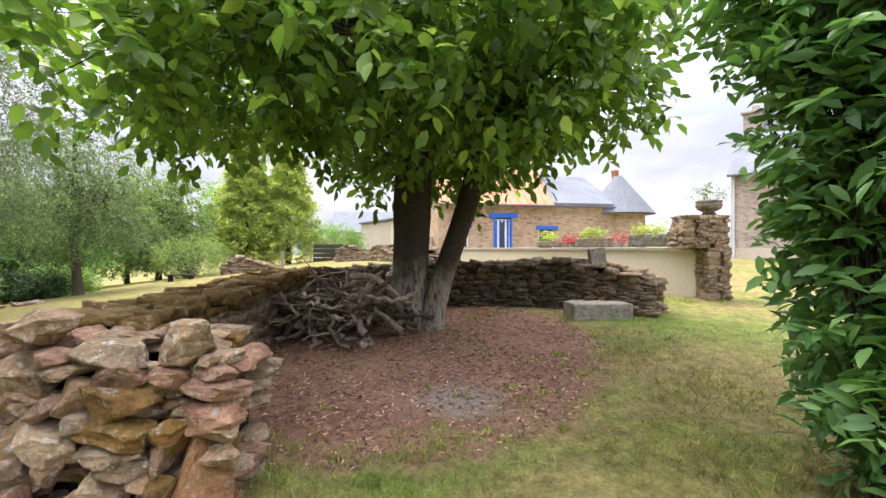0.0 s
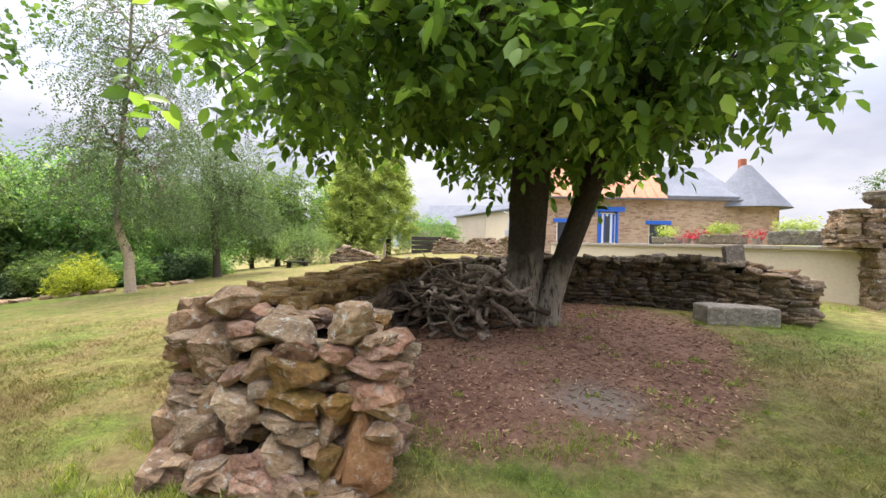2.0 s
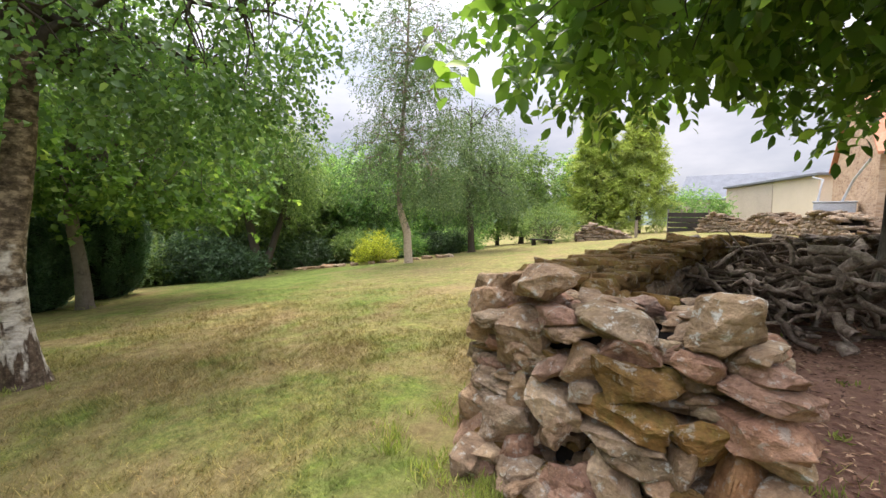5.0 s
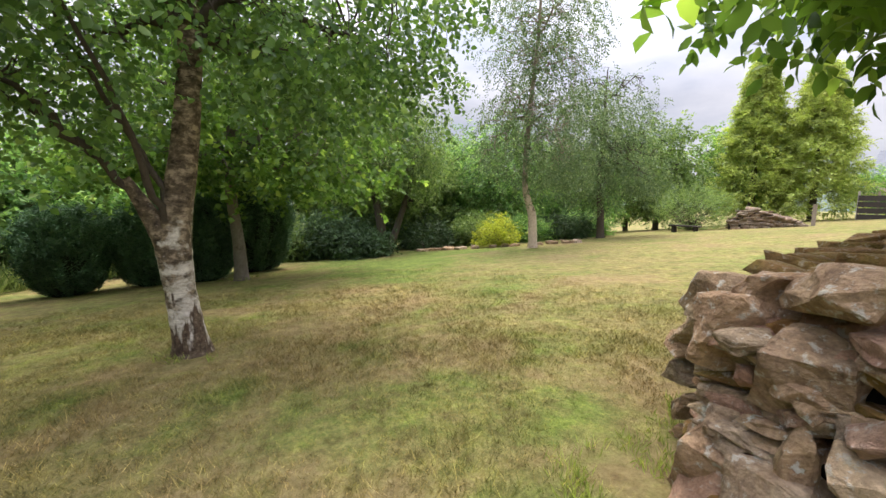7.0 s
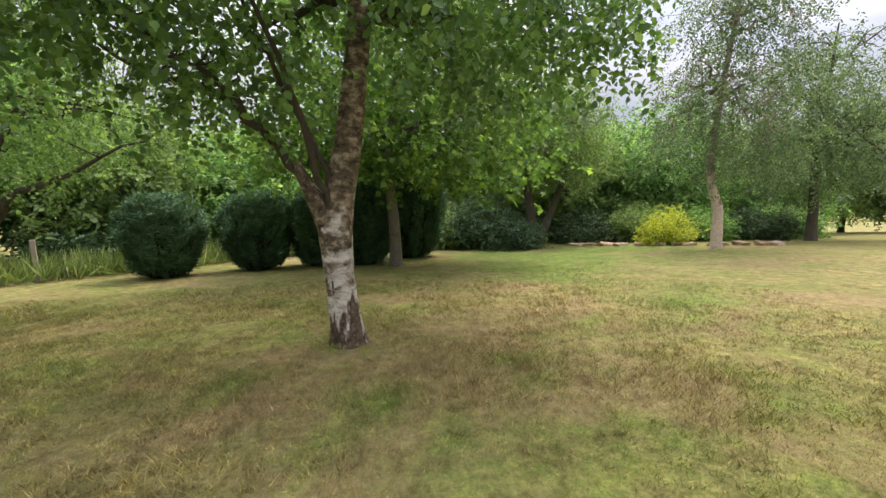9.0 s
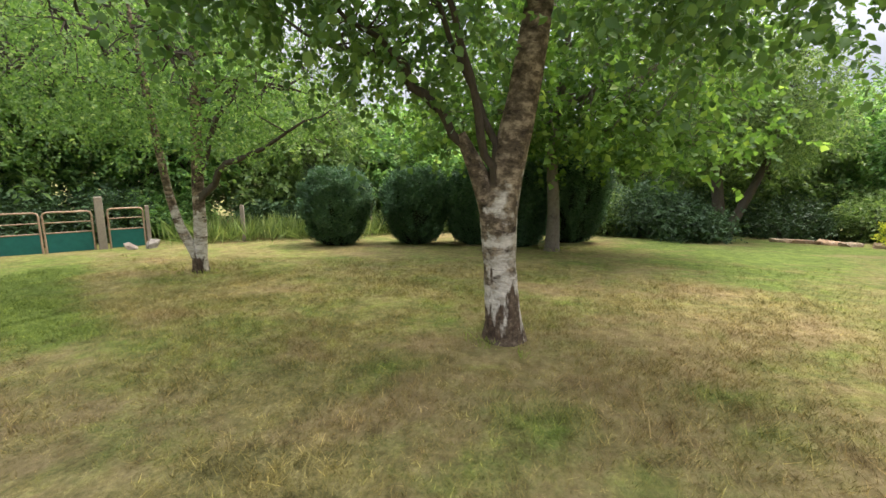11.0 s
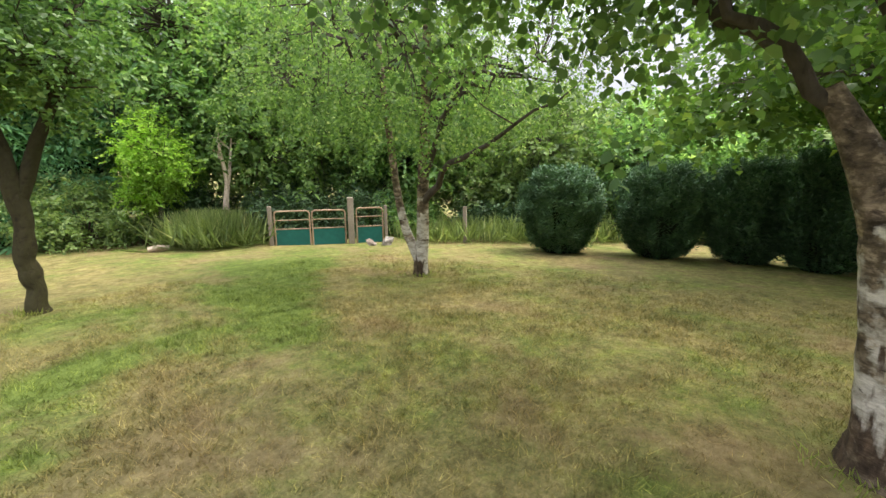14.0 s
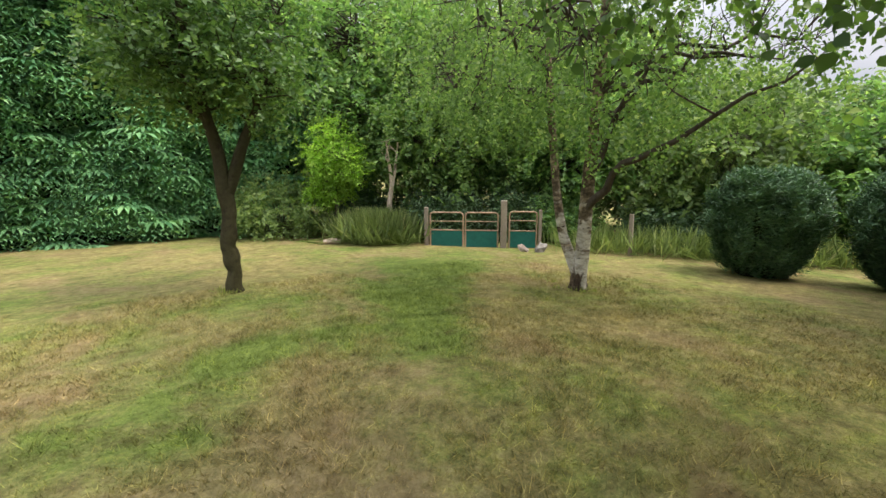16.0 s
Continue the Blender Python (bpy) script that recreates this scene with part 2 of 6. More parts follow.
def course_mat(name, dark, mid, light, mortar):
    """Rubble masonry too far off to be told apart stone by stone."""
    m, nt, b = nodes_of(name, 0.9, 0.15)
    g = nt.nodes.new("ShaderNodeNewGeometry")
    mp = nt.nodes.new("ShaderNodeMapping")
    mp.inputs["Scale"].default_value = (4.2, 4.2, 13.0)
    nt.links.new(g.outputs["Position"], mp.inputs[0])
    v = nt.nodes.new("ShaderNodeTexVoronoi")
    v.inputs["Scale"].default_value = 1.0
    nt.links.new(mp.outputs[0], v.inputs["Vector"])
    e = nt.nodes.new("ShaderNodeTexVoronoi")
    e.feature = "DISTANCE_TO_EDGE"
    e.inputs["Scale"].default_value = 1.0
    nt.links.new(mp.outputs[0], e.inputs["Vector"])
    sx = nt.nodes.new("ShaderNodeSeparateColor")
    nt.links.new(v.outputs["Color"], sx.inputs[0])
    col = ramp(nt, sx.outputs[0], (0.0, dark), (0.5, mid), (1.0, light))
    at = place(nt)
    col = mix(nt, 0.4, col, ramp(nt, noise_of(nt, at, 0.9, 6), (0.3, dark), (0.7, light)))
    edge = maths(nt, "MULTIPLY", step(nt, e.outputs[0], 0.10, 0.02), 0.6)
    col = mix(nt, edge, col, mortar)
    nt.links.new(col, b.inputs["Base Color"])
    bump(nt, b, e.outputs[0], 0.6, 0.03)
    return m


GROUND = make_ground_mat()
BLADES = make_blade_mat()
STONE = stone_mat("schist", (0.10, 0.085, 0.070), (0.26, 0.22, 0.178), (0.45, 0.395, 0.32), 0.5, 0.2, True, 0.2)
# schist again, with the shade under the walnut put into its colour
STONE_SHADED = stone_mat("shaded_schist", (0.055, 0.048, 0.042), (0.135, 0.115, 0.098), (0.25, 0.215, 0.18), 0.3, 0.3, True, 0.2)
STONE_MOSS = stone_mat("mossy_schist", (0.10, 0.075, 0.035), (0.20, 0.145, 0.06), (0.33, 0.25, 0.13), 0.25, 0.75, True, 0.4)
KIND = {
    "g": stone_mat("grey_schist", (0.16, 0.125, 0.095), (0.37, 0.305, 0.235), (0.62, 0.54, 0.43), 0.6, 0.15, False, 0.18),
    "p": stone_mat("pink_schist", (0.17, 0.115, 0.092), (0.38, 0.28, 0.225), (0.60, 0.48, 0.39), 0.45, 0.1, False, 0.15),
    "m": stone_mat("brown_mossy_schist", (0.13, 0.085, 0.038), (0.28, 0.195, 0.082), (0.46, 0.34, 0.17), 0.4, 0.85, False, 0.25),
    "l": stone_mat("lichened_schist", (0.17, 0.14, 0.105), (0.38, 0.325, 0.25), (0.62, 0.55, 0.44), 0.95, 0.3, False, 0.2),
    "o": stone_mat("orange_schist", (0.21, 0.14, 0.085), (0.41, 0.285, 0.175), (0.60, 0.45, 0.31), 0.35, 0.3, False, 0.25),
}
# near-black solid behind the stones, paints the shade seen in their gaps
GAP_SHADE = plain_mat("gap_shade", (0.035, 0.03, 0.026), 1.0, 0.0)
GRANITE = stone_mat("granite", (0.16, 0.15, 0.14), (0.27, 0.26, 0.245), (0.42, 0.41, 0.38), 0.5, 0.1, False)
HOUSE_STONE = course_mat("house_stone", (0.20, 0.125, 0.082), (0.36, 0.245, 0.155), (0.50, 0.37, 0.255), (0.44, 0.36, 0.27))
HOUSE_GREY = course_mat("tall_house_stone", (0.22, 0.17, 0.145), (0.34, 0.275, 0.235), (0.47, 0.40, 0.35), (0.45, 0.40, 0.36))
RENDER = plain_mat("beige_render", (0.60, 0.525, 0.42), 0.9, 0.1, 18, 0.12, big=0.7)
RENDER_GREY = plain_mat("weathered_render", (0.47, 0.41, 0.35), 0.9, 0.1, 12, 0.2, big=0.5)
SLATE = plain_mat("slate", (0.17, 0.185, 0.21), 0.85, 0.12, 9, 0.25)
LEAD = plain_mat("lead_trim", (0.10, 0.10, 0.11), 0.6, 0.4)
BLUE = plain_mat("blue_paint", (0.012, 0.11, 0.50), 0.5, 0.4, 20, 0.15)
WHITE = plain_mat("white_paint", (0.78, 0.78, 0.76), 0.6, 0.3, 20, 0.06)
BRICK_RED = plain_mat("red_brick", (0.36, 0.13, 0.075), 0.9, 0.1)
CONCRETE = plain_mat("concrete", (0.36, 0.33, 0.29), 0.9, 0.1, 30, 0.25)
PLASTIC = plain_mat("grey_plastic", (0.50, 0.53, 0.57), 0.5, 0.3)
WOOD_OLD = plain_mat("weathered_wood", (0.27, 0.225, 0.175), 0.9, 0.1, 40, 0.35)
WOOD_DARK = plain_mat("dark_wood", (0.055, 0.048, 0.042), 0.9, 0.1, 30, 0.3)
DEAD, _nt, _b = nodes_of("dead_branches", 0.95, 0.05)
_c = ramp(_nt, noise_of(_nt, place(_nt), 26, 6, 0.7), (0.3, (0.085, 0.066, 0.052)), (0.5, (0.22, 0.18, 0.148)), (0.7, (0.40, 0.35, 0.30)))
_nt.links.new(mix(_nt, 1.0, _c, ramp(_nt, each(_nt), (0.0, (0.35, 0.32, 0.30)), (0.6, (0.8, 0.75, 0.7)), (1.0, (1.45, 1.42, 1.4))), "MULTIPLY"), _b.inputs["Base Color"])
bump(_nt, _b, noise_of(_nt, place(_nt), 40, 6), 0.5, 0.01)
RAIL_RUST = plain_mat("rusty_tube", (0.36, 0.25, 0.165), 0.7, 0.2, 30, 0.35)
GREEN_SHEET = plain_mat("green_sheet", (0.013, 0.115, 0.095), 0.6, 0.3, 12, 0.2)
FLOWER_RED = plain_mat("red_flowers", (0.55, 0.045, 0.075), 0.7, 0.2)
GLASS_DARK = plain_mat("dark_pane", (0.03, 0.035, 0.045), 0.1, 0.6, 5, 0.1)


def make_rust_roof():
    m, nt, b = nodes_of("rusty_sheet_roof", 0.75, 0.25)
    at = place(nt)
    n = noise_of(nt, place(nt, (0.8, 0.5, 0.5)), 1.1, 6, 0.6, 0.5)
    col = ramp(nt, n, (0.24, (0.52, 0.42, 0.35)), (0.37, (0.56, 0.25, 0.13)), (0.66, (0.45, 0.15, 0.07)))
    col = mix(nt, 0.25, col, ramp(nt, noise_of(nt, at, 9, 5), (0.3, (0.35, 0.15, 0.09)), (0.7, (0.68, 0.50, 0.40))))
    nt.links.new(col, b.inputs["Base Color"])
    return m


RUST_ROOF = make_rust_roof()
# near-black above 1 m: the crown's shade is painted into the walnut bark
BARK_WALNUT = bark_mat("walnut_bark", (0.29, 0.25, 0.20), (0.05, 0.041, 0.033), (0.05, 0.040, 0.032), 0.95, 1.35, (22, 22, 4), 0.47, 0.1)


def birch_mat():
    """White papery bark with dark scars, brown cracks at the foot, brown peeling plates higher up."""
    m, nt, b = nodes_of("birch_bark", 0.85, 0.15)
    s = nt.nodes.new("ShaderNodeSeparateXYZ")
    nt.links.new(place(nt, (1, 1, 1), True), s.inputs[0])
    z = s.outputs[2]
    white = ramp(nt, noise_of(nt, place(nt, (7, 7, 15)), 1.0, 7, 0.68), (0.3, (0.27, 0.235, 0.18)), (0.6, (0.66, 0.61, 0.53)))
    brown = ramp(nt, noise_of(nt, place(nt, (9, 9, 14)), 1.0, 6, 0.65), (0.34, (0.035, 0.027, 0.019)), (0.5, (0.125, 0.095, 0.062)), (0.62, (0.37, 0.29, 0.20)))
    hi = maths(nt, "ADD", noise_of(nt, place(nt, (5, 5, 7)), 1.0, 5, 0.6), maths(nt, "MULTIPLY", maths(nt, "SUBTRACT", z, 0.75), 0.26))
    col = mix(nt, step(nt, hi, 0.50, 0.60), white, brown)
    foot = maths(nt, "SUBTRACT", noise_of(nt, place(nt, (6, 6, 1.6)), 1.0, 5, 0.55), maths(nt, "MULTIPLY", maths(nt, "SUBTRACT", z, 0.36), 0.5))
    col = mix(nt, step(nt, foot, 0.50, 0.55), col, ramp(nt, noise_of(nt, place(nt, (20, 20, 9)), 1.0, 5), (0.3, (0.030, 0.021, 0.015)), (0.7, (0.125, 0.085, 0.056))))
    col = mix(nt, maths(nt, "MULTIPLY", step(nt, noise_of(nt, place(nt, (7, 7, 11)), 1.0, 7, 0.72, 0.6), 0.50, 0.60), 0.6), col, ramp(nt, noise_of(nt, place(nt, (30, 30, 30)), 1.0, 5), (0.35, (0.06, 0.048, 0.034)), (0.65, (0.30, 0.235, 0.165))))
    scar = step(nt, noise_of(nt, place(nt, (7, 7, 20)), 1.0, 5, 0.55, 0.5), 0.63, 0.68)
    col = mix(nt, maths(nt, "MULTIPLY", scar, 0.9), col, (0.05, 0.036, 0.028))
    nt.links.new(col, b.inputs["Base Color"])
    bump(nt, b, maths(nt, "ADD", hi, noise_of(nt, place(nt, (10, 10, 40)), 1.0, 5)), 0.6, 0.02)
    return m


BARK_BIRCH = birch_mat()
BARK_PALE = bark_mat("pale_bark", (0.56, 0.45, 0.34), (0.15, 0.125, 0.10), (0.075, 0.06, 0.047), 1.5, 2.0, (6, 6, 4), 0.42)
BARK_MAPLE = bark_mat("maple_bark", (0.21, 0.18, 0.145), (0.13, 0.11, 0.086), (0.08, 0.065, 0.05), 0.5, 2.6, (9, 9, 3), 0.42)
BARK_GREY = bark_mat("grey_bark", (0.10, 0.083, 0.065), (0.07, 0.058, 0.046), (0.045, 0.037, 0.03), 0.0, 3.0, (12, 12, 4), 0.44)
BARK_LICHEN = bark_mat("mossy_bark", (0.062, 0.056, 0.026), (0.052, 0.045, 0.032), (0.03, 0.025, 0.018), 0.0, 2.0, (12, 12, 8), 0.44)
L_WALNUT = leaf_mat("walnut_leaves", (0.040, 0.086, 0.019), (0.115, 0.200, 0.042), (0.27, 0.39, 0.085), 0.36, 0.34, 0.86)
L_LAUREL = leaf_mat("laurel_leaves", (0.045, 0.115, 0.038), (0.105, 0.215, 0.070), (0.17, 0.30, 0.10), 0.28, 0.30)
L_BIRCH = leaf_mat("birch_leaves", (0.046, 0.095, 0.030), (0.118, 0.195, 0.060), (0.24, 0.31, 0.12), 0.38)
# darker copy of birch_leaves: shade of a dense crown put into the colour
L_BIRCH_SHADED = leaf_mat("shaded_leaves", (0.034, 0.076, 0.024), (0.094, 0.165, 0.052), (0.19, 0.28, 0.095), 0.30, 0.4)
L_SILVER = leaf_mat("silver_leaves", (0.046, 0.080, 0.038), (0.100, 0.146, 0.074), (0.20, 0.245, 0.15), 0.3)
L_WILLOW = leaf_mat("willow_leaves", (0.055, 0.095, 0.035), (0.13, 0.19, 0.07), (0.22, 0.27, 0.12), 0.38)
L_MAPLE = leaf_mat("maple_leaves", (0.042, 0.090, 0.024), (0.112, 0.190, 0.048), (0.24, 0.32, 0.085), 0.36)
L_WOODS = leaf_mat("wood_leaves", (0.050, 0.112, 0.040), (0.145, 0.250, 0.088), (0.31, 0.42, 0.17), 0.40)
L_YELLOW = leaf_mat("golden_leaves", (0.13, 0.17, 0.022), (0.33, 0.36, 0.05), (0.52, 0.50, 0.09), 0.35)
L_LIME = leaf_mat("lime_leaves", (0.11, 0.21, 0.03), (0.23, 0.37, 0.065), (0.34, 0.46, 0.11), 0.42)
L_CONIFER = leaf_mat("conifer_leaves", (0.15, 0.205, 0.055), (0.30, 0.355, 0.10), (0.33, 0.36, 0.12), 0.3)
L_HEDGE = leaf_mat("hedge_leaves", (0.040, 0.118, 0.052), (0.125, 0.265, 0.118), (0.20, 0.35, 0.16), 0.22, 0.75)
L_CYPRESS = leaf_mat("cypress_leaves", (0.022, 0.054, 0.027), (0.060, 0.122, 0.058), (0.09, 0.155, 0.07), 0.12)
L_DARK = leaf_mat("dark_shrub_leaves", (0.018, 0.040, 0.018), (0.045, 0.085, 0.035), (0.09, 0.14, 0.06), 0.15)
L_FIELD = leaf_mat("tall_grass", (0.085, 0.125, 0.045), (0.18, 0.235, 0.095), (0.34, 0.35, 0.19), 0.3)
LITTER = leaf_mat("leaf_litter", (0.055, 0.030, 0.022), (0.19, 0.105, 0.068), (0.42, 0.30, 0.20), 0.05, 0.85, 0.70)


# ---- mesh helpers ----
def mesh_np(name, verts, faces, mat, parent=None, label="", smooth=False):
    """One mesh object from arrays of vertices and of faces of equal size."""
    V, Fc = np.asarray(verts, np.float32), np.asarray(faces, np.int32)
    me = bpy.data.meshes.new(name)
    k = Fc.shape[1]
    me.vertices.add(len(V))
    me.vertices.foreach_set("co", V.ravel())
    me.loops.add(Fc.size)
    me.loops.foreach_set("vertex_index", Fc.ravel())
    me.polygons.add(len(Fc))
    me.polygons.foreach_set("loop_start", np.arange(0, Fc.size, k, dtype=np.int32))
    me.polygons.foreach_set("loop_total", np.full(len(Fc), k, np.int32))
    if smooth:
        me.polygons.foreach_set("use_smooth", np.ones(len(Fc), bool))
    me.update(calc_edges=True)
    me.materials.append(mat)
    ob = new(name, me)
    if parent:
        ob.parent = parent
    return tagged(ob, label)


def part(name, bm, mat, parent=None, label="", smooth=False):
    me = bpy.data.meshes.new(name)
    bmesh.ops.recalc_face_normals(bm, faces=bm.faces)
    bm.to_mesh(me)
    bm.free()
    if smooth:
        me.polygons.foreach_set("use_smooth", np.ones(len(me.polygons), bool))
    me.materials.append(mat)
    ob = new(name, me)
    if parent:
        ob.parent = parent
    return tagged(ob, label)


def thing(name, label, category, group="", kind=""):
    return tagged(new(name), label, category, group, kind)


def box(x0, x1, y0, y1, z0, z1, bevel=0.0, m=None, bm=None):
    b = bmesh.new()
    bmesh.ops.create_cube(b, size=1, matrix=Matrix.Translation(((x0 + x1) / 2, (y0 + y1) / 2, (z0 + z1) / 2)) @ Matrix.Diagonal((x1 - x0, y1 - y0, z1 - z0, 1)))
    if bevel:
        bmesh.ops.bevel(b, geom=b.edges[:], offset=bevel, segments=2, affect="EDGES", profile=0.6)
    if m is not None:
        bmesh.ops.transform(b, matrix=m, verts=b.verts[:])
    if bm is None:
        return b
    tmp = bpy.data.meshes.new("tmp")
    b.to_mesh(tmp)
    b.free()
    bm.from_mesh(tmp)
    bpy.data.meshes.remove(tmp)
    return bm


def prism(poly, depth, m=None):
    """A closed outline in the x-z plane, pushed along y."""
    b = bmesh.new()
    f = b.faces.new([b.verts.new((x, 0, z)) for x, z in poly])
    r = bmesh.ops.extrude_face_region(b, geom=[f])
    bmesh.ops.translate(b, vec=(0, depth, 0), verts=[v for v in r["geom"] if isinstance(v, bmesh.types.BMVert)])
    if m is not None:
        bmesh.ops.transform(b, matrix=m, verts=b.verts[:])
    return b


def tube(points, radii, n=6, wob=0.0, rng=None):
    """Arrays of a tapered tube along a polyline, closed at its ends by shrinking."""
    P, R = np.asarray(points, float), np.asarray(radii, float)
    T = np.gradient(P, axis=0)
    T /= np.linalg.norm(T, axis=1)[:, None] + 1e-9
    ref = np.array((0.31, 0.95, 0.05)) if abs(T[0][2]) > 0.8 else np.array((0.0, 0.0, 1.0))
    A = np.cross(T, ref)
    A /= np.linalg.norm(A, axis=1)[:, None] + 1e-9
    B = np.cross(T, A)
    a = np.arange(n) * 2 * np.pi / n
    rr = np.repeat(R[:, None], n, 1)
    if rng is not None:
        q = np.arange(len(P))[:, None] * 0.35
        for f in (2, 3, 5):
            rr = rr * (1 + wob * 0.6 * np.sin(f * a[None] + rng.uniform(0, 6) + q * rng.uniform(-0.5, 0.5)))
        rr = rr * (1 + wob * 0.3 * rng.uniform(-1, 1, (len(P), 1)))
    V = P[:, None] + rr[..., None] * (np.cos(a)[None, :, None] * A[:, None] + np.sin(a)[None, :, None] * B[:, None])
    i, j = np.meshgrid(np.arange(len(P) - 1), np.arange(n), indexing="ij")
    k = (j + 1) % n
    Fq = np.stack([i * n + j, i * n + k, (i + 1) * n + k, (i + 1) * n + j], -1).reshape(-1, 4)
    return V.reshape(-1, 3), Fq


def join(parts):
    V, Fq, o = [], [], 0
    for v, f in parts:
        V.append(v)
        Fq.append(f + o)
        o += len(v)
    return np.concatenate(V), np.concatenate(Fq)


def curve_between(a, b, rng, n=6, sag=0.0, wob=0.06):
    t = np.linspace(0, 1, n)[:, None]
    a, b = np.asarray(a, float), np.asarray(b, float)
    L = np.linalg.norm(b - a)
    P = a + (b - a) * t + np.array((0, 0, sag * L)) * (np.sin(np.pi * t))
    P[1:-1] += rng.normal(0, wob * L, (n - 2, 3)) * 0.5
    return P


def unit(v):
    return v / (np.linalg.norm(v, axis=-1, keepdims=True) + 1e-9)


def leaf_arrays(p, d, rng, L, W, fine=False, flat=0.6):
    """Leaves at p along d. Folded kites, or fine ones with eight faces."""
    n = len(p)
    d = unit(d)
    up = np.tile((0.0, 0.0, 1.0), (n, 1)) * flat + rng.normal(0, 0.5, (n, 3))
    s = unit(np.cross(d, up))
    nn = np.cross(s, d)
    l = (L * rng.uniform(0.65, 1.2, n))[:, None]
    w = l * W / L * 0.5
    if not fine:
        V = np.stack([p, p + d * l * 0.45 + s * w + nn * w * 0.35, p + d * l - nn * l * 0.1, p + d * l * 0.45 - s * w + nn * w * 0.35], 1)
        Fq = np.array([[0, 1, 2], [0, 2, 3]])
        k = 4
    else:
        c = nn * l
        V = np.stack([p, p + d * l * 0.25 + s * w * 0.78 + nn * w * 0.25, p + d * l * 0.27 + c * 0.01, p + d * l * 0.25 - s * w * 0.78 + nn * w * 0.25,
                      p + d * l * 0.62 + s * w * 0.92 + nn * w * 0.15, p + d * l * 0.64 - c * 0.03, p + d * l * 0.62 - s * w * 0.92 + nn * w * 0.15, p + d * l - c * 0.16], 1)
        Fq = np.array([[0, 1, 2], [0, 2, 3], [1, 4, 5], [1, 5, 2], [2, 5, 6], [2, 6, 3], [4, 7, 5], [5, 7, 6]])
        k = 8
    Fa = (Fq[None] + (np.arange(n) * k)[:, None, None]).reshape(-1, 3)
    return V.reshape(-1, 3), Fa


def in_blobs(rng, blobs, n, shell=0.45):
    """Points in a union of ellipsoids, more of them towards the outside."""
    B = np.array(blobs, float)
    w = (B[:, 3] * B[:, 4] * B[:, 5]) ** 0.67
    k = rng.choice(len(B), n, p=w / w.sum())
    u = unit(rng.normal(0, 1, (n, 3)))
    r = rng.uniform(0, 1, n) ** shell
    off = u * r[:, None]
    return B[k, :3] + off * B[k, 3:6], u


def sprays(rng, centres, out, per, spread, leaves, length, droop, L, W, fine=False, pair=False, flat=0.6, jitter=0.5, wild=0.6):
    """Sprays round each centre: a short twig with leaves along it."""
    m = len(centres) * per
    c = np.repeat(centres, per, 0) + rng.normal(0, 1, (m, 3)) * spread
    d = unit(np.repeat(out, per, 0) * 0.7 + rng.normal(0, wild, (m, 3)) + np.array((0, 0, -droop)))
    side = unit(np.cross(d, rng.normal(0, 1, (m, 3)) * 0.4 + np.array((0, 0, 1.0))))
    P, D = [], []
    for k in range(leaves):
        f = (k // 2 * 2 + 1.0) / leaves if pair else (k + 0.5) / leaves
        sg = 1 if k % 2 else -1
        last = pair and k == leaves - 1
        P.append(c + d * length * f + np.array((0, 0, -droop * 0.25 * length)) * f * f)
        D.append(d * (1.0 if last else 0.45) + (0 if last else sg) * side * 0.9 + rng.normal(0, jitter * 0.45, (m, 3)) + np.array((0, 0, -droop * 0.35)))
    return leaf_arrays(np.concatenate(P), np.concatenate(D), rng, L, W, fine, flat)


def gz(x, y):
    """Height of the ground: falls towards the gate and the woods, rises to the house."""
    x = np.asarray(x, float)
    y = np.asarray(y, float)
    x = x / (1 + np.abs(x / 30) ** 4) ** 0.25
    y = y / (1 + np.abs(y / 38) ** 4) ** 0.25
    z = -0.06 + 0.018 * x + 0.055 * y - 0.00255 * x * x + 0.00137 * x * y - 0.00018 * y * y
    z = z + 0.06 * np.exp(-((x + 0.3) ** 2 + (y - 6) ** 2) / 9) + 0.05 * np.exp(-((x + 4.5) ** 2 + (y - 1.5) ** 2) / 6)
    return z


def g1(x, y):
    return float(gz(x, y))


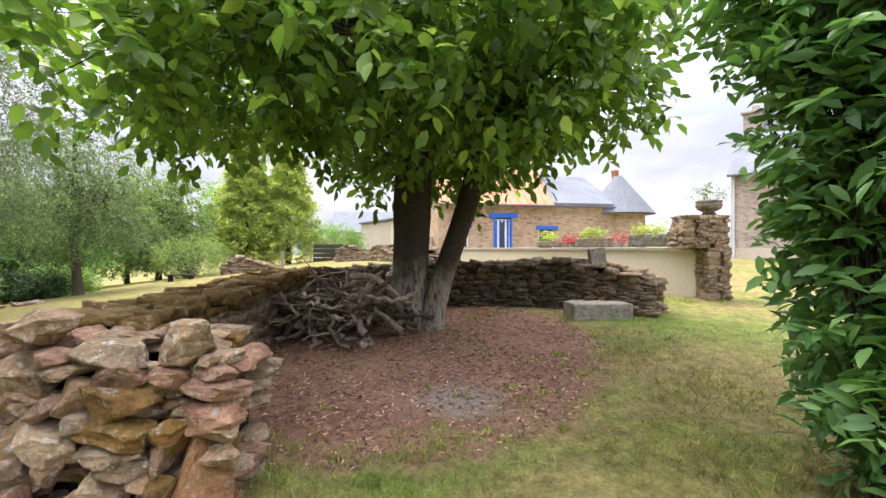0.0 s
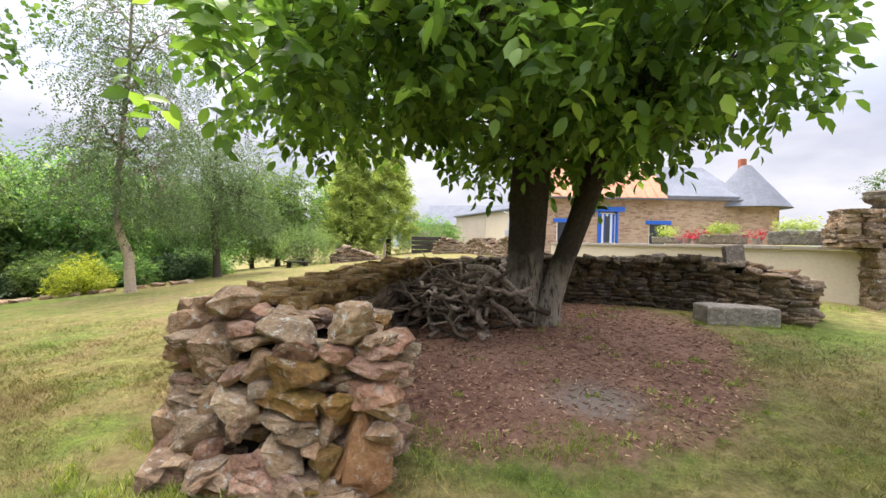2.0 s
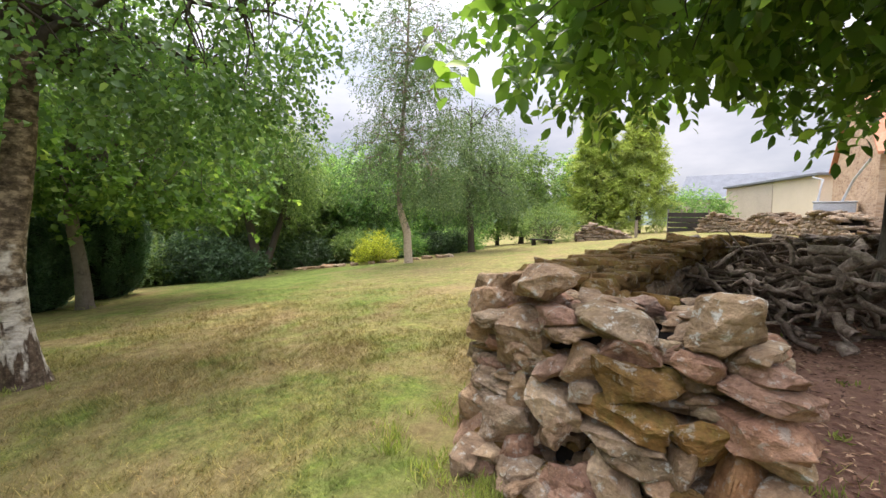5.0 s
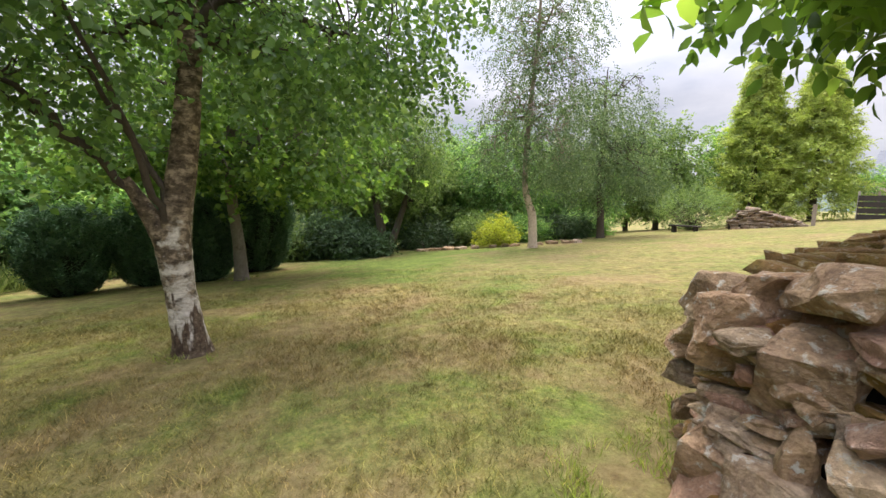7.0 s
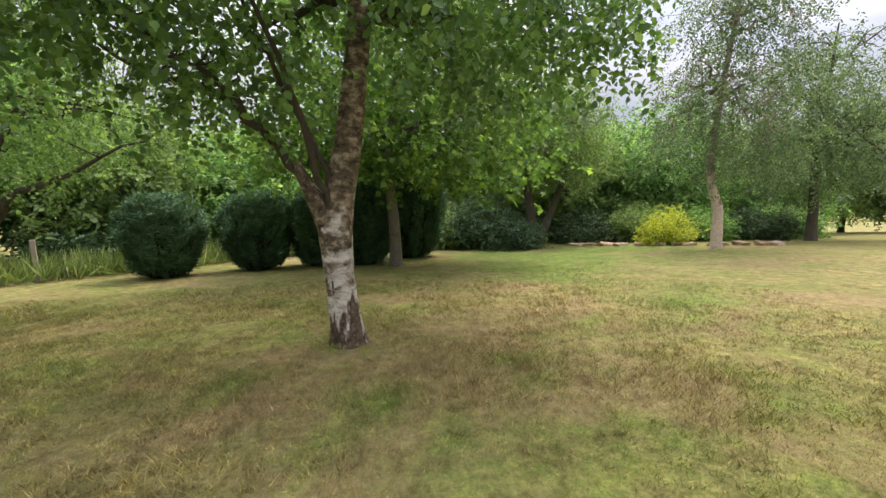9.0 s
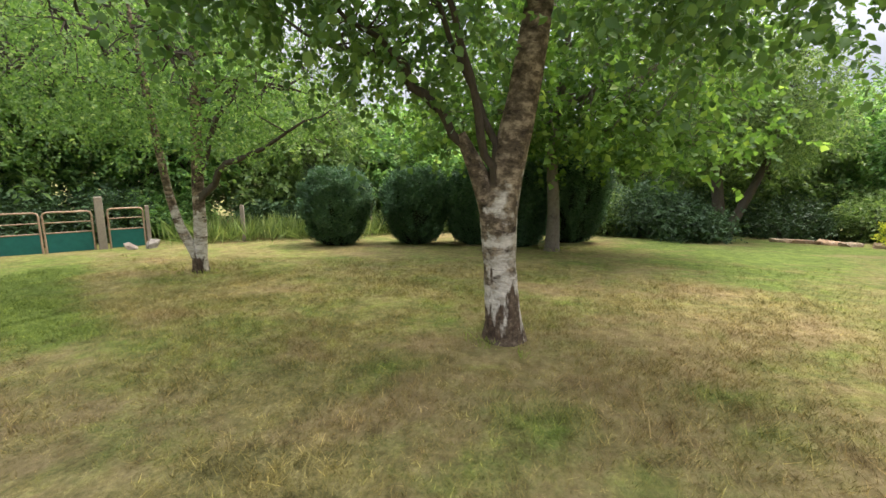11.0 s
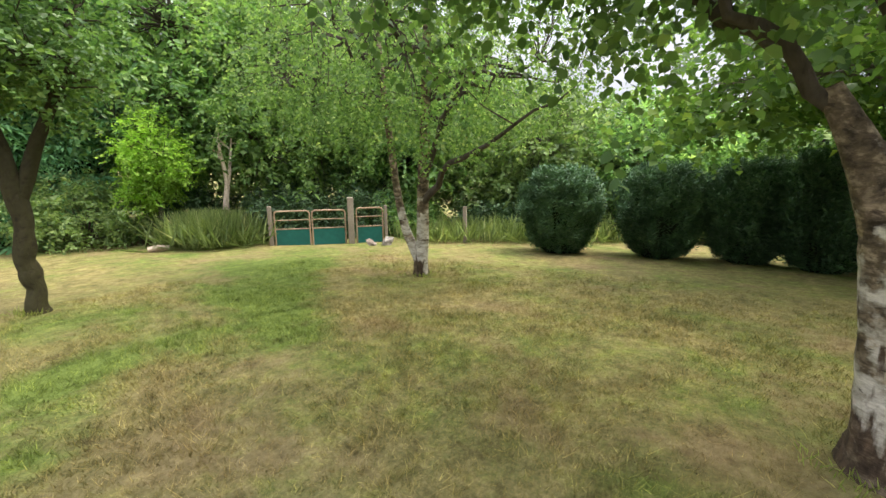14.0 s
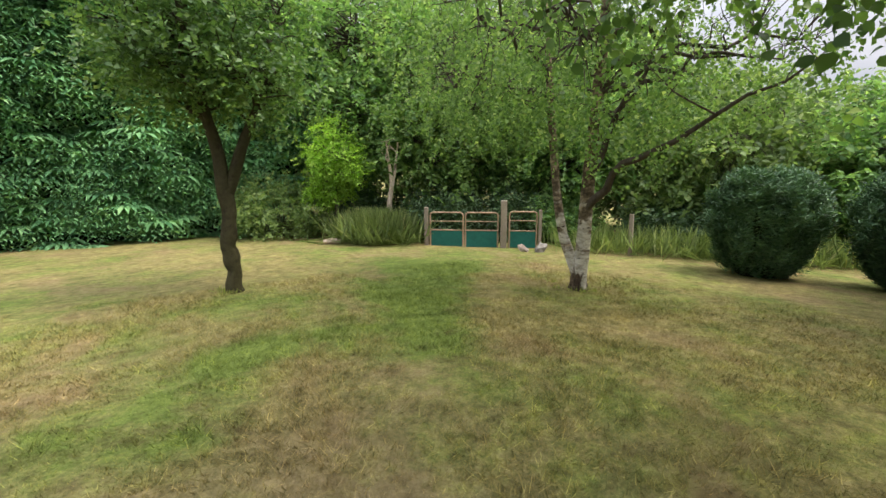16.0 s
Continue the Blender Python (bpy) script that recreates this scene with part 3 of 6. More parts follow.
def tree(name, label, x, y, stems, blobs, bark, leaf, seed, clusters=120, per=6, spread=0.25, leaves=6, length=0.3, droop=0.5, L=0.08, W=0.05,
         fine=False, pair=False, limb_bark=None, limbs=8, shell=0.45, flat=0.6, limb_r=0.07, twig_r=0.012, hang=0.0, sides=9, group="", forks=()):
    """A tree: stems as lists of (dx, dy, z, radius), limbs to its crown, and leaves in clumps."""
    rng = np.random.default_rng(seed)
    z0 = g1(x, y)
    top = thing(name, label, "tree", group)
    top.location = (x, y, z0)
    rough_pts, rough_r, tubes = [], [], []
    for st in stems:
        S = np.array(st, float)
        t = np.linspace(0, len(S) - 1, (len(S) - 1) * 8 + 1)
        P = np.stack([np.interp(t, np.arange(len(S)), S[:, k]) for k in range(4)], 1)
        for _ in range(4):
            P[1:-1, :3] = (P[:-2, :3] + 2 * P[1:-1, :3] + P[2:, :3]) / 4
        P[:, 0] += 0.008 * np.sin(np.arange(len(P)) * 0.5 + seed)
        tubes.append(tube(P[:, :3], P[:, 3], sides * 2, 0.07, rng))
        rough_pts.append(P[:, :3])
        rough_r.append(P[:, 3])
    V, Fq = join(tubes)
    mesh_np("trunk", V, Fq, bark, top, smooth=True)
    cen, out = in_blobs(rng, blobs, clusters, shell)
    tp, tr = np.concatenate(rough_pts), np.concatenate(rough_r)
    high = tp[:, 2] > 0.45 * tp[:, 2].max()
    tubes, lp, lr = [], [tp[high]], [tr[high]]
    order = rng.permutation(clusters)[:limbs]
    for i in order:
        a_k = np.where(high)[0]
        dd = np.linalg.norm(tp[a_k] - cen[i], axis=1) + 1.1 * np.maximum(0, tp[a_k][:, 2] - cen[i][2] + 0.3)
        a = a_k[np.argmin(dd + rng.uniform(0, 0.6, len(dd)))]
        P = curve_between(tp[a], cen[i], rng, 8, 0.10, 0.09)
        r0 = min(limb_r, tr[a] * 0.75)
        R = np.linspace(r0, twig_r, 8)
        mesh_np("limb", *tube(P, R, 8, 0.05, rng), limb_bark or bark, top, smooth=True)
        lp.append(P)
        lr.append(R)
    for P, r0 in forks:
        P = np.array(P, float)
        t = np.linspace(0, len(P) - 1, (len(P) - 1) * 4 + 1)
        Q = np.stack([np.interp(t, np.arange(len(P)), P[:, k]) for k in range(3)], 1)
        Q[1:-1] += rng.normal(0, 0.02, (len(Q) - 2, 3))
        R = np.linspace(r0, twig_r, len(Q))
        mesh_np("limb", *tube(Q, R, 12, 0.12, rng), limb_bark or bark, top, smooth=True)
        lp.append(Q)
        lr.append(R)
    A, AR = np.concatenate(lp), np.concatenate(lr)
    for i in range(clusters):
        k = np.argmin(np.linalg.norm(A - cen[i], axis=1) + rng.uniform(0, 0.15, len(A)))
        if np.linalg.norm(A[k] - cen[i]) > 0.08:
            tubes.append(tube(curve_between(A[k], cen[i], rng, 5, 0.05, 0.12), np.linspace(min(AR[k] * 0.6, 2.2 * twig_r), twig_r * 0.4, 5), 4))
    V, Fq = join(tubes)
    tagged(mesh_np("twig_work", V, Fq, limb_bark or bark, top, smooth=True), kind="stuff")
    if hang:
        drop = rng.uniform(0, hang, (clusters, 1)) ** 1.0
        cen = cen - drop * np.array((0, 0, 1.0))
    V, Fa = sprays(rng, cen, out, per, spread, leaves, length, droop, L, W, fine, pair, flat)
    mesh_np("crown", V, Fa, leaf, top)
    return top


def shrub(name, label, x, y, blobs, leaf, seed, clusters=80, per=6, spread=0.12, leaves=6, length=0.18, droop=0.1, L=0.06, W=0.03, fine=False, bark=None, shell=0.3, cat="shrub", group="", flat=0.6):
    rng = np.random.default_rng(seed)
    top = thing(name, label, cat, group)
    top.location = (x, y, g1(x, y))
    cen, out = in_blobs(rng, blobs, clusters, shell)
    cen[:, 2] = np.maximum(cen[:, 2], 0.06)
    tubes = []
    for i in range(0, clusters, 2):
        tubes.append(tube(curve_between((rng.normal(0, 0.06), rng.normal(0, 0.06), -0.03), cen[i] * (0.9, 0.9, 0.92), rng, 5, 0.05, 0.03), np.linspace(0.014, 0.003, 5), 4))
    V, Fq = join(tubes)
    tagged(mesh_np("stem_work", V, Fq, bark or BARK_GREY, top), kind="stuff")
    V, Fa = sprays(rng, cen, out, per, spread, leaves, length, droop, L, W, fine, False, flat)
    mesh_np("foliage", V, Fa, leaf, top)
    return top


def rock_mesh(name, seed, squash=0.75, mats=None, pointed=0.0):
    """An angular boulder in a unit box, 20 to 40 triangles."""
    rng = np.random.default_rng(seed)
    b = bmesh.new()
    corner = np.array([(sx, sy, sz) for sx in (-1, 1) for sy in (-1, 1) for sz in (-1, 1)], float)
    c = corner * rng.uniform(squash - 0.22, 1.0, (8, 3))
    cut = rng.uniform(0.08, 0.3, (8, 3))
    c = np.concatenate([c * (1 - cut * np.array(ax)) for ax in ((1, 0.15, 0.15), (0.15, 1, 0.15), (0.15, 0.15, 1))])
    if pointed:
        c[:, :2] *= np.where(c[:, 2:] > 0, 1 - pointed, 1.0)
    for v in c:
        b.verts.new(v * 0.55)
    bmesh.ops.convex_hull(b, input=b.verts[:])
    bmesh.ops.delete(b, geom=[v for v in b.verts if not v.link_faces], context="VERTS")
    me = bpy.data.meshes.new(name)
    bmesh.ops.recalc_face_normals(b, faces=b.faces)
    b.to_mesh(me)
    b.free()
    if mats:
        me.materials.append(mats)
    return me


def worn_rock(name, seed, mat, pointed=0.0):
    """A split slab seen close: an irregular block with rounded corners, chips and a rough skin."""
    rng = np.random.default_rng(seed)
    b = bmesh.new()
    u = unit(rng.normal(0, 1, (20, 3)))
    k = rng.uniform(4.0, 8.0)
    u = u / ((np.abs(u) ** k).sum(1) ** (1 / k))[:, None]
    u *= rng.uniform(0.86, 1.0, (20, 1))
    u[:, 2] += 0.28 * rng.uniform(-1, 1) * u[:, 0] + 0.2 * rng.uniform(-1, 1) * u[:, 1]
    if pointed:
        u[:, :2] *= np.clip(1 - pointed * (u[:, 2:] * 0.5 + 0.5), 0.1, 1)
    for v in u:
        b.verts.new(v)
    bmesh.ops.convex_hull(b, input=b.verts[:])
    bmesh.ops.delete(b, geom=[v for v in b.verts if not v.link_faces], context="VERTS")
    bmesh.ops.dissolve_limit(b, angle_limit=radians(14), verts=b.verts[:], edges=b.edges[:])
    bmesh.ops.bevel(b, geom=b.edges[:], offset=0.07, segments=2, affect="EDGES", profile=0.5, clamp_overlap=True)
    bmesh.ops.triangulate(b, faces=b.faces[:])
    long_edges = [e for e in b.edges if e.calc_length() > 0.30]
    bmesh.ops.subdivide_edges(b, edges=long_edges, cuts=2, use_grid_fill=True)
    bmesh.ops.triangulate(b, faces=b.faces[:])
    b.normal_update()
    for v in b.verts:
        p = v.co * 1.7 + Vector((seed * 1.7, seed * 0.3, 0))
        q = v.co * 4.5 + Vector((0, seed * 2.1, seed))
        v.co += v.normal * (0.13 * noise.noise(p) + 0.07 * noise.noise(q) - 0.05 * abs(noise.noise(q * 1.9)))
    lo = [min(v.co[k] for v in b.verts) for k in range(3)]
    hi = [max(v.co[k] for v in b.verts) for k in range(3)]
    for v in b.verts:
        for k in range(3):
            v.co[k] = (v.co[k] - lo[k]) / (hi[k] - lo[k]) - 0.5
    me = bpy.data.meshes.new(name)
    bmesh.ops.recalc_face_normals(b, faces=b.faces)
    b.to_mesh(me)
    b.free()
    me.materials.append(mat)
    return me


ROCKS = [rock_mesh("rock", 40 + k, 0.72) for k in range(16)]
ROCK_AR = []
for me in ROCKS:
    co = np.empty(len(me.vertices) * 3, np.float32)
    me.vertices.foreach_get("co", co)
    ROCK_AR.append((co.reshape(-1, 3), np.array([tuple(p.vertices) for p in me.polygons])))


def rocks_joined(name, mats, parent, label="", kind="stuff"):
    """Many stones in one mesh, each at its pose."""
    V, Fq, o = [], [], 0
    for k, m in mats:
        v, f = ROCK_AR[k % len(ROCK_AR)]
        m = np.array(m)
        V.append(v @ m[:3, :3].T + m[:3, 3])
        Fq.append(f + o)
        o += len(v)
    return lambda mat: tagged(mesh_np(name, np.concatenate(V), np.concatenate(Fq), mat, parent, label), kind=kind)


# ---- ground: one sheet to the horizon ----
def make_ground():
    s = np.concatenate([-np.geomspace(900, 32, 16), np.linspace(-30, 34, 161), np.geomspace(36, 900, 16)])
    X, Y = np.meshgrid(s, s, indexing="ij")
    Z = gz(X, Y) + 0.012 * np.sin(X * 2.3 + np.cos(Y * 1.7)) * np.cos(Y * 2.1 + X * 0.6)
    n = len(s)
    i, j = np.meshgrid(np.arange(n - 1), np.arange(n - 1), indexing="ij")
    Fq = np.stack([i * n + j, (i + 1) * n + j, (i + 1) * n + j + 1, i * n + j + 1], -1).reshape(-1, 4)
    ob = mesh_np("ground", np.stack([X, Y, Z], -1).reshape(-1, 3), Fq, GROUND, smooth=True)
    return tagged(ob, "dry mown lawn with straw and green patches and bare soil", "ground", kind="structure")


make_ground()


def far_hills():
    """Wooded hills far beyond the garden."""
    a = np.linspace(0, 2 * np.pi, 181)
    rng = np.random.default_rng(5)
    h = 14 + 5 * np.sin(a * 3 + 1) + 3 * np.sin(a * 7 + 2) + rng.normal(0, 0.8, 181)
    h[-1] = h[0]
    V = np.concatenate([np.stack([300 * np.cos(a), 300 * np.sin(a), 0 * a - 8], 1), np.stack([330 * np.cos(a), 330 * np.sin(a), h], 1), np.stack([420 * np.cos(a), 420 * np.sin(a), h * 0.2 - 8], 1)])
    i = np.arange(180)
    Fq = np.concatenate([np.stack([i, i + 1, i + 182, i + 181], 1), np.stack([i + 181, i + 182, i + 363, i + 362], 1)])
    # distance haze is mixed straight into the hills' colour
    m = plain_mat("hazy_woods", (0.14, 0.175, 0.15), 1.0, 0.0, 0.2, 0.2, big=0.03)
    return tagged(mesh_np("backdrop", V, Fq, m), "hazy wooded hills on the horizon", "hills", kind="structure")


far_hills()


# ---- house with the rusty roof ----
def gable_roof(name, x0, x1, y0, y1, ze, zr, mat, parent, over=0.25, thick=0.09, label=""):
    ym = (y0 + y1) / 2
    sl = (zr - ze) / (ym - y0)
    a, b = y0 - over, y1 + over
    za = ze - over * sl
    poly = [(a, za), (ym, zr), (b, za), (b, za + thick), (ym, zr + thick * 1.3), (a, za + thick)]
    bm = bmesh.new()
    f0 = [bm.verts.new((x0 - 0.12, y, z)) for y, z in poly]
    f1 = [bm.verts.new((x1 + 0.12, y, z)) for y, z in poly]
    n = len(poly)
    for k in range(n):
        bm.faces.new((f0[k], f0[(k + 1) % n], f1[(k + 1) % n], f1[k]))
    bm.faces.new((f0[0], f0[1], f0[4], f0[5]))
    bm.faces.new((f0[1], f0[2], f0[3], f0[4]))
    bm.faces.new((f1[0], f1[5], f1[4], f1[1]))
    bm.faces.new((f1[1], f1[4], f1[3], f1[2]))
    return part(name, bm, mat, parent, label)


def wall_with_holes(x0, x1, z0, z1, y, thick, holes):
    """A wall in x and z with openings right through it, made of blocks round them."""
    bm = bmesh.new()
    xs = sorted({x0, x1, *[v for h in holes for v in h[:2]]})
    zs = sorted({z0, z1, *[v for h in holes for v in h[2:]]})
    for i in range(len(xs) - 1):
        for k in range(len(zs) - 1):
            cx, cz = (xs[i] + xs[i + 1]) / 2, (zs[k] + zs[k + 1]) / 2
            solid = not any(h[0] < cx < h[1] and h[2] < cz < h[3] for h in holes)
            if solid:
                box(xs[i], xs[i + 1], y, y + thick, zs[k], zs[k + 1], bm=bm)
    bmesh.ops.remove_doubles(bm, verts=bm.verts[:], dist=0.001)
    return bm


def slats_on_slope(x0, x1, y0, ze, ym, zr, mat, parent, name, pitch, size, along):
    """Raised seams of a sheet roof, or courses of slates."""
    bm = bmesh.new()
    L = math.hypot(ym - y0, zr - ze)
    ang = math.atan2(zr - ze, ym - y0)
    if along:
        x = x0 + pitch
        while x < x1 - 0.1:
            box(x - size / 2, x + size / 2, 0, L, 0, size * 0.7, m=Matrix.Translation((0, y0, ze)) @ Matrix.Rotation(ang, 4, "X"), bm=bm)
            x += pitch
    else:
        d = pitch
        while d < L:
            box(x0, x1, d, d + size, 0, 0.02, m=Matrix.Translation((0, y0, ze)) @ Matrix.Rotation(ang, 4, "X"), bm=bm)
            d += pitch
    return tagged(part(name, bm, mat, parent), kind="stuff")


def low_house():
    h = thing("low_stone_house", "long low stone house with a rusty roof and blue door", "house")
    z0 = 0.85
    X0, X1, X2, Y0, Y1, ZE, ZR = -0.25, 5.1, 8.4, 20.0, 26.4, 3.72, 6.75
    door, win, win2 = (2.33, 3.22, 0.9, 2.95), (4.55, 5.35, 1.5, 2.42), (0.55, 1.15, 1.6, 2.45)
    part("front_wall", wall_with_holes(X0, X2, z0, ZE, Y0, 0.5, [door, win, win2]), HOUSE_STONE, h)
    part("back_wall", box(X0, X2, Y1 - 0.5, Y1, z0, ZE), HOUSE_STONE, h)
    for x, zr in ((X0, ZR), (X2 - 0.45, 5.3)):
        part("gable_wall", prism([(Y0 + 0.502, z0), (Y1 - 0.502, z0), (Y1 - 0.502, ZE), ((Y0 + Y1) / 2, zr - 0.15), (Y0 + 0.502, ZE)], 0.45, Matrix(((0, 1, 0, x), (1, 0, 0, 0), (0, 0, 1, 0), (0, 0, 0, 1)))), HOUSE_STONE, h)
    gable_roof("rusty_roof", X0, X1, Y0, Y1, ZE, ZR, RUST_ROOF, h, label="rust-streaked corrugated sheet roof")
    slats_on_slope(X0, X1, Y0 - 0.25, ZE - 0.24 + 0.085, (Y0 + Y1) / 2, ZR + 0.1, RUST_ROOF, h, "roof_seams", 0.42, 0.05, True)
    gable_roof("slate_roof", X1 + 0.26, X2, Y0 + 0.05, Y1, ZE, 5.4, SLATE, h, label="grey slate roof")
    slats_on_slope(X1 + 0.15, X2 + 0.1, Y0 - 0.2, ZE - 0.17 + 0.085, (Y0 + Y1) / 2, 5.49, SLATE, h, "slate_course", 0.22, 0.19, False)
    part("gutter", box(X0, X2, Y0 - 0.36, Y0 - 0.27, ZE - 0.26, ZE - 0.18, 0.02), LEAD, h)
    for x in (X0 + 0.5, X1 - 0.2):
        part("chimney", box(x, x + 0.7, 22.9, 23.6, 6.2, 7.5, 0.02), HOUSE_STONE, h)
    d = part("door", box(2.40, 3.15, 20.12, 20.18, 0.9, 2.9), WHITE, h, "white door with blue stripes")
    for k in range(4):
        part("stripe", box(2.45 + 0.185 * k, 2.53 + 0.185 * k, 20.08, 20.117, 0.95, 2.85), BLUE, d)
    part("pane", box(2.66, 2.88, 20.072, 20.079, 1.25, 2.75), GLASS_DARK, d)
    for x in (2.33, 3.15):
        part("jamb", box(x, x + 0.07, 19.96, 20.2, 0.9, 2.95), BLUE, h)
    part("lintel", box(2.12, 3.48, 19.93, 20.1, 2.952, 3.16, 0.015), BLUE, h, "blue painted timber lintel")
    for wx0, wx1, wz0, wz1 in (win, win2):
        w = part("window", box(wx0, wx1, 20.15, 20.2, wz0, wz1), GLASS_DARK, h)
        part("window_frame", box(wx0, wx0 + 0.06, 20.1, 20.149, wz0, wz1), WHITE, w)
        part("window_frame", box(wx1 - 0.06, wx1, 20.1, 20.149, wz0, wz1), WHITE, w)
        part("lintel", box(wx0 - 0.15, wx1 + 0.15, 19.95, 20.1, wz1 + 0.002, wz1 + 0.17, 0.01), BLUE, h)
    # rounded bread-oven end with its cone of slates
    for nm, r0, r1, za, zb, mat in (("oven_wall", 1.25, 1.25, 0.8, 3.3, HOUSE_STONE), ("oven_roof", 1.75, 0.2, 3.25, 5.2, SLATE)):
        bm = bmesh.new()
        bmesh.ops.create_cone(bm, cap_ends=True, segments=20, radius1=r0, radius2=r1, depth=zb - za, matrix=Matrix.Translation((9.2, 20.9, (za + zb) / 2)))
        part(nm, bm, mat, h)
    part("oven_chimney", box(9.05, 9.3, 21.0, 21.25, 4.7, 5.55, 0.02), BRICK_RED, h)
    # the whole house stands turned a little, pivoting about its door
    turn = Matrix.Translation((2.78, 20, 0)) @ Matrix.Rotation(radians(10), 4, "Z") @ Matrix.Translation((-2.78, -20, 0))
    for ob in h.children_recursive:
        ob.data.transform(turn)
    return h


low_house()


def tall_house():
    h = thing("tall_stone_house", "two-storey grey stone house with a slate roof", "house")
    m = Matrix.Translation((13.25, 19.8, 0)) @ Matrix.Rotation(radians(-46), 4, "Z")
    z0, ze, zr, W, D = 0.9, 5.0, 7.7, 11.0, 6.6

    def put(name, bm, mat, parent=None, label=""):
        bmesh.ops.transform(bm, matrix=m, verts=bm.verts[:])
        return part(name, bm, mat, parent or h, label)

    win = (1.95, 2.75, 2.35, 3.2)
    door = (4.2, 5.2, 0.9, 3.0)
    put("front_wall", wall_with_holes(0, W, z0, ze, 0, 0.5, [win, door]), HOUSE_GREY)
    put("back_wall", box(0, W, D - 0.5, D, z0, ze), HOUSE_GREY)
    for x in (0, W - 0.45):
        put("gable_wall", prism([(0.502, z0), (D - 0.502, z0), (D - 0.502, ze), (D / 2, zr - 0.15), (0.502, ze)], 0.45, Matrix(((0, 1, 0, x), (1, 0, 0, 0), (0, 0, 1, 0), (0, 0, 0, 1)))), HOUSE_GREY)
    put("plinth", box(0.0, W, -0.05, -0.003, z0, 1.55), RENDER_GREY)
    r = gable_roof("slate_roof", 0, W, 0, D, ze, zr, SLATE, h)
    r.data.transform(m)
    s = slats_on_slope(-0.1, W, -0.25, ze - 0.18, D / 2, zr + 0.1, SLATE, h, "slate_course", 0.24, 0.21, False)
    s.data.transform(m)
    put("chimney", box(-0.1, 0.7, D / 2 - 0.5, D / 2 + 0.5, zr - 1.0, zr + 0.6, 0.02), HOUSE_GREY)
    put("chimney_cap", box(-0.2, 0.8, D / 2 - 0.6, D / 2 + 0.6, zr + 0.602, zr + 0.72, 0.02), CONCRETE)
    put("chimney_pot", box(0.2, 0.5, D / 2 - 0.15, D / 2 + 0.15, zr + 0.72, zr + 1.05, 0.03), CONCRETE)
    put("aerial", box(1.0, 1.04, D / 2 - 0.02, D / 2 + 0.02, zr, zr + 3.4), LEAD)
    put("gutter", box(-0.1, W, -0.38, -0.28, ze - 0.22, ze - 0.13, 0.02), LEAD)
    put("downpipe", box(0.05, 0.15, -0.12, -0.04, z0, ze - 0.2, 0.02), PLASTIC)
    w = put("window", box(win[0], win[1], 0.15, 0.2, win[2], win[3]), GLASS_DARK)
    put("surround", box(win[0] - 0.16, win[0], -0.03, 0.12, win[2] - 0.1, win[3] + 0.12), CONCRETE)
    put("surround", box(win[1], win[1] + 0.16, -0.03, 0.12, win[2] - 0.1, win[3] + 0.12), CONCRETE)
    for a, b in ((win[0], win[0] + 0.1), (win[1] - 0.1, win[1]), ((win[0] + win[1]) / 2 - 0.05, (win[0] + win[1]) / 2 + 0.05)):
        put("window_frame", box(a, b, 0.09, 0.149, win[2], win[3]), BLUE, w)
    for a, b in ((win[2], win[2] + 0.09), (win[3] - 0.09, win[3]), ((win[2] + win[3]) / 2 - 0.03, (win[2] + win[3]) / 2 + 0.03)):
        put("window_frame", box(win[0] + 0.101, win[1] - 0.101, 0.1, 0.147, a, b), BLUE, w)
    put("window_sill", box(win[0] - 0.2, win[1] + 0.2, -0.12, 0.1, win[2] - 0.12, win[2] - 0.002, 0.01), CONCRETE)
    put("door", box(door[0], door[1], 0.15, 0.2, door[2], door[3]), BLUE)
    sk = put("skylight", box(1.9, 2.9, 0, 0.5, 0.13, 0.2, 0.0, Matrix.Translation((0, 0.9, ze + 0.9 * (zr - ze) / (D / 2))) @ Matrix.Rotation(math.atan2(zr - ze, D / 2), 4, "X")), GLASS_DARK)
    return h


tall_house()


def shed_block():
    s = thing("rendered_shed", "pale rendered shed with a grey sheet roof", "shed")
    m = Matrix.Translation((-1.9, 29.6, 0)) @ Matrix.Rotation(math.atan2(9.0, -5.4), 4, "Z")
    part("wall", box(0, 4.2, -4.0, 0, 0.7, 3.72, 0.01, m), RENDER, s)
    part("wall", box(4.21, 10.5, -4.0, 0.03, 0.7, 3.7, 0.01, m), RENDER_GREY, s)
    part("roof", box(-0.2, 10.7, -4.2, 0.2, 3.724, 3.86, 0.02, m), SLATE, s)
    b = thing("far_barn", "distant grey slate barn roof behind the shed", "barn")
    part("wall", box(-14, -2, 52, 60, 0.5, 3.6), RENDER_GREY, b)
    gable_roof("roof", -14, -2, 52, 60, 3.6, 6.2, SLATE, b)
    t = thing("water_tank", "pale grey plastic tank with a downpipe", "tank")
    part("tank", box(-1.75, -0.62, 20.7, 21.5, 0.8, 2.05, 0.05), PLASTIC, t)
    part("lid", box(-1.78, -0.59, 20.67, 21.53, 2.052, 2.10, 0.02), PLASTIC, t)
    for pts in (((-1.85, 21.3, 3.0), (-1.55, 21.2, 2.9), (-1.65, 21.1, 2.08)), ((-0.42, 19.4, 3.35), (-0.75, 20.4, 2.8), (-1.0, 21.0, 2.08))):
        V, Fq = tube(pts, [0.04] * 3, 8)
        mesh_np("downpipe", V, Fq, PLASTIC, t)


shed_block()


# ---- terrace wall, stone pillar, urn ----
TA, TB = Vector((5.25, 8.75, 0)), Vector((0.2, 15.0, 0))


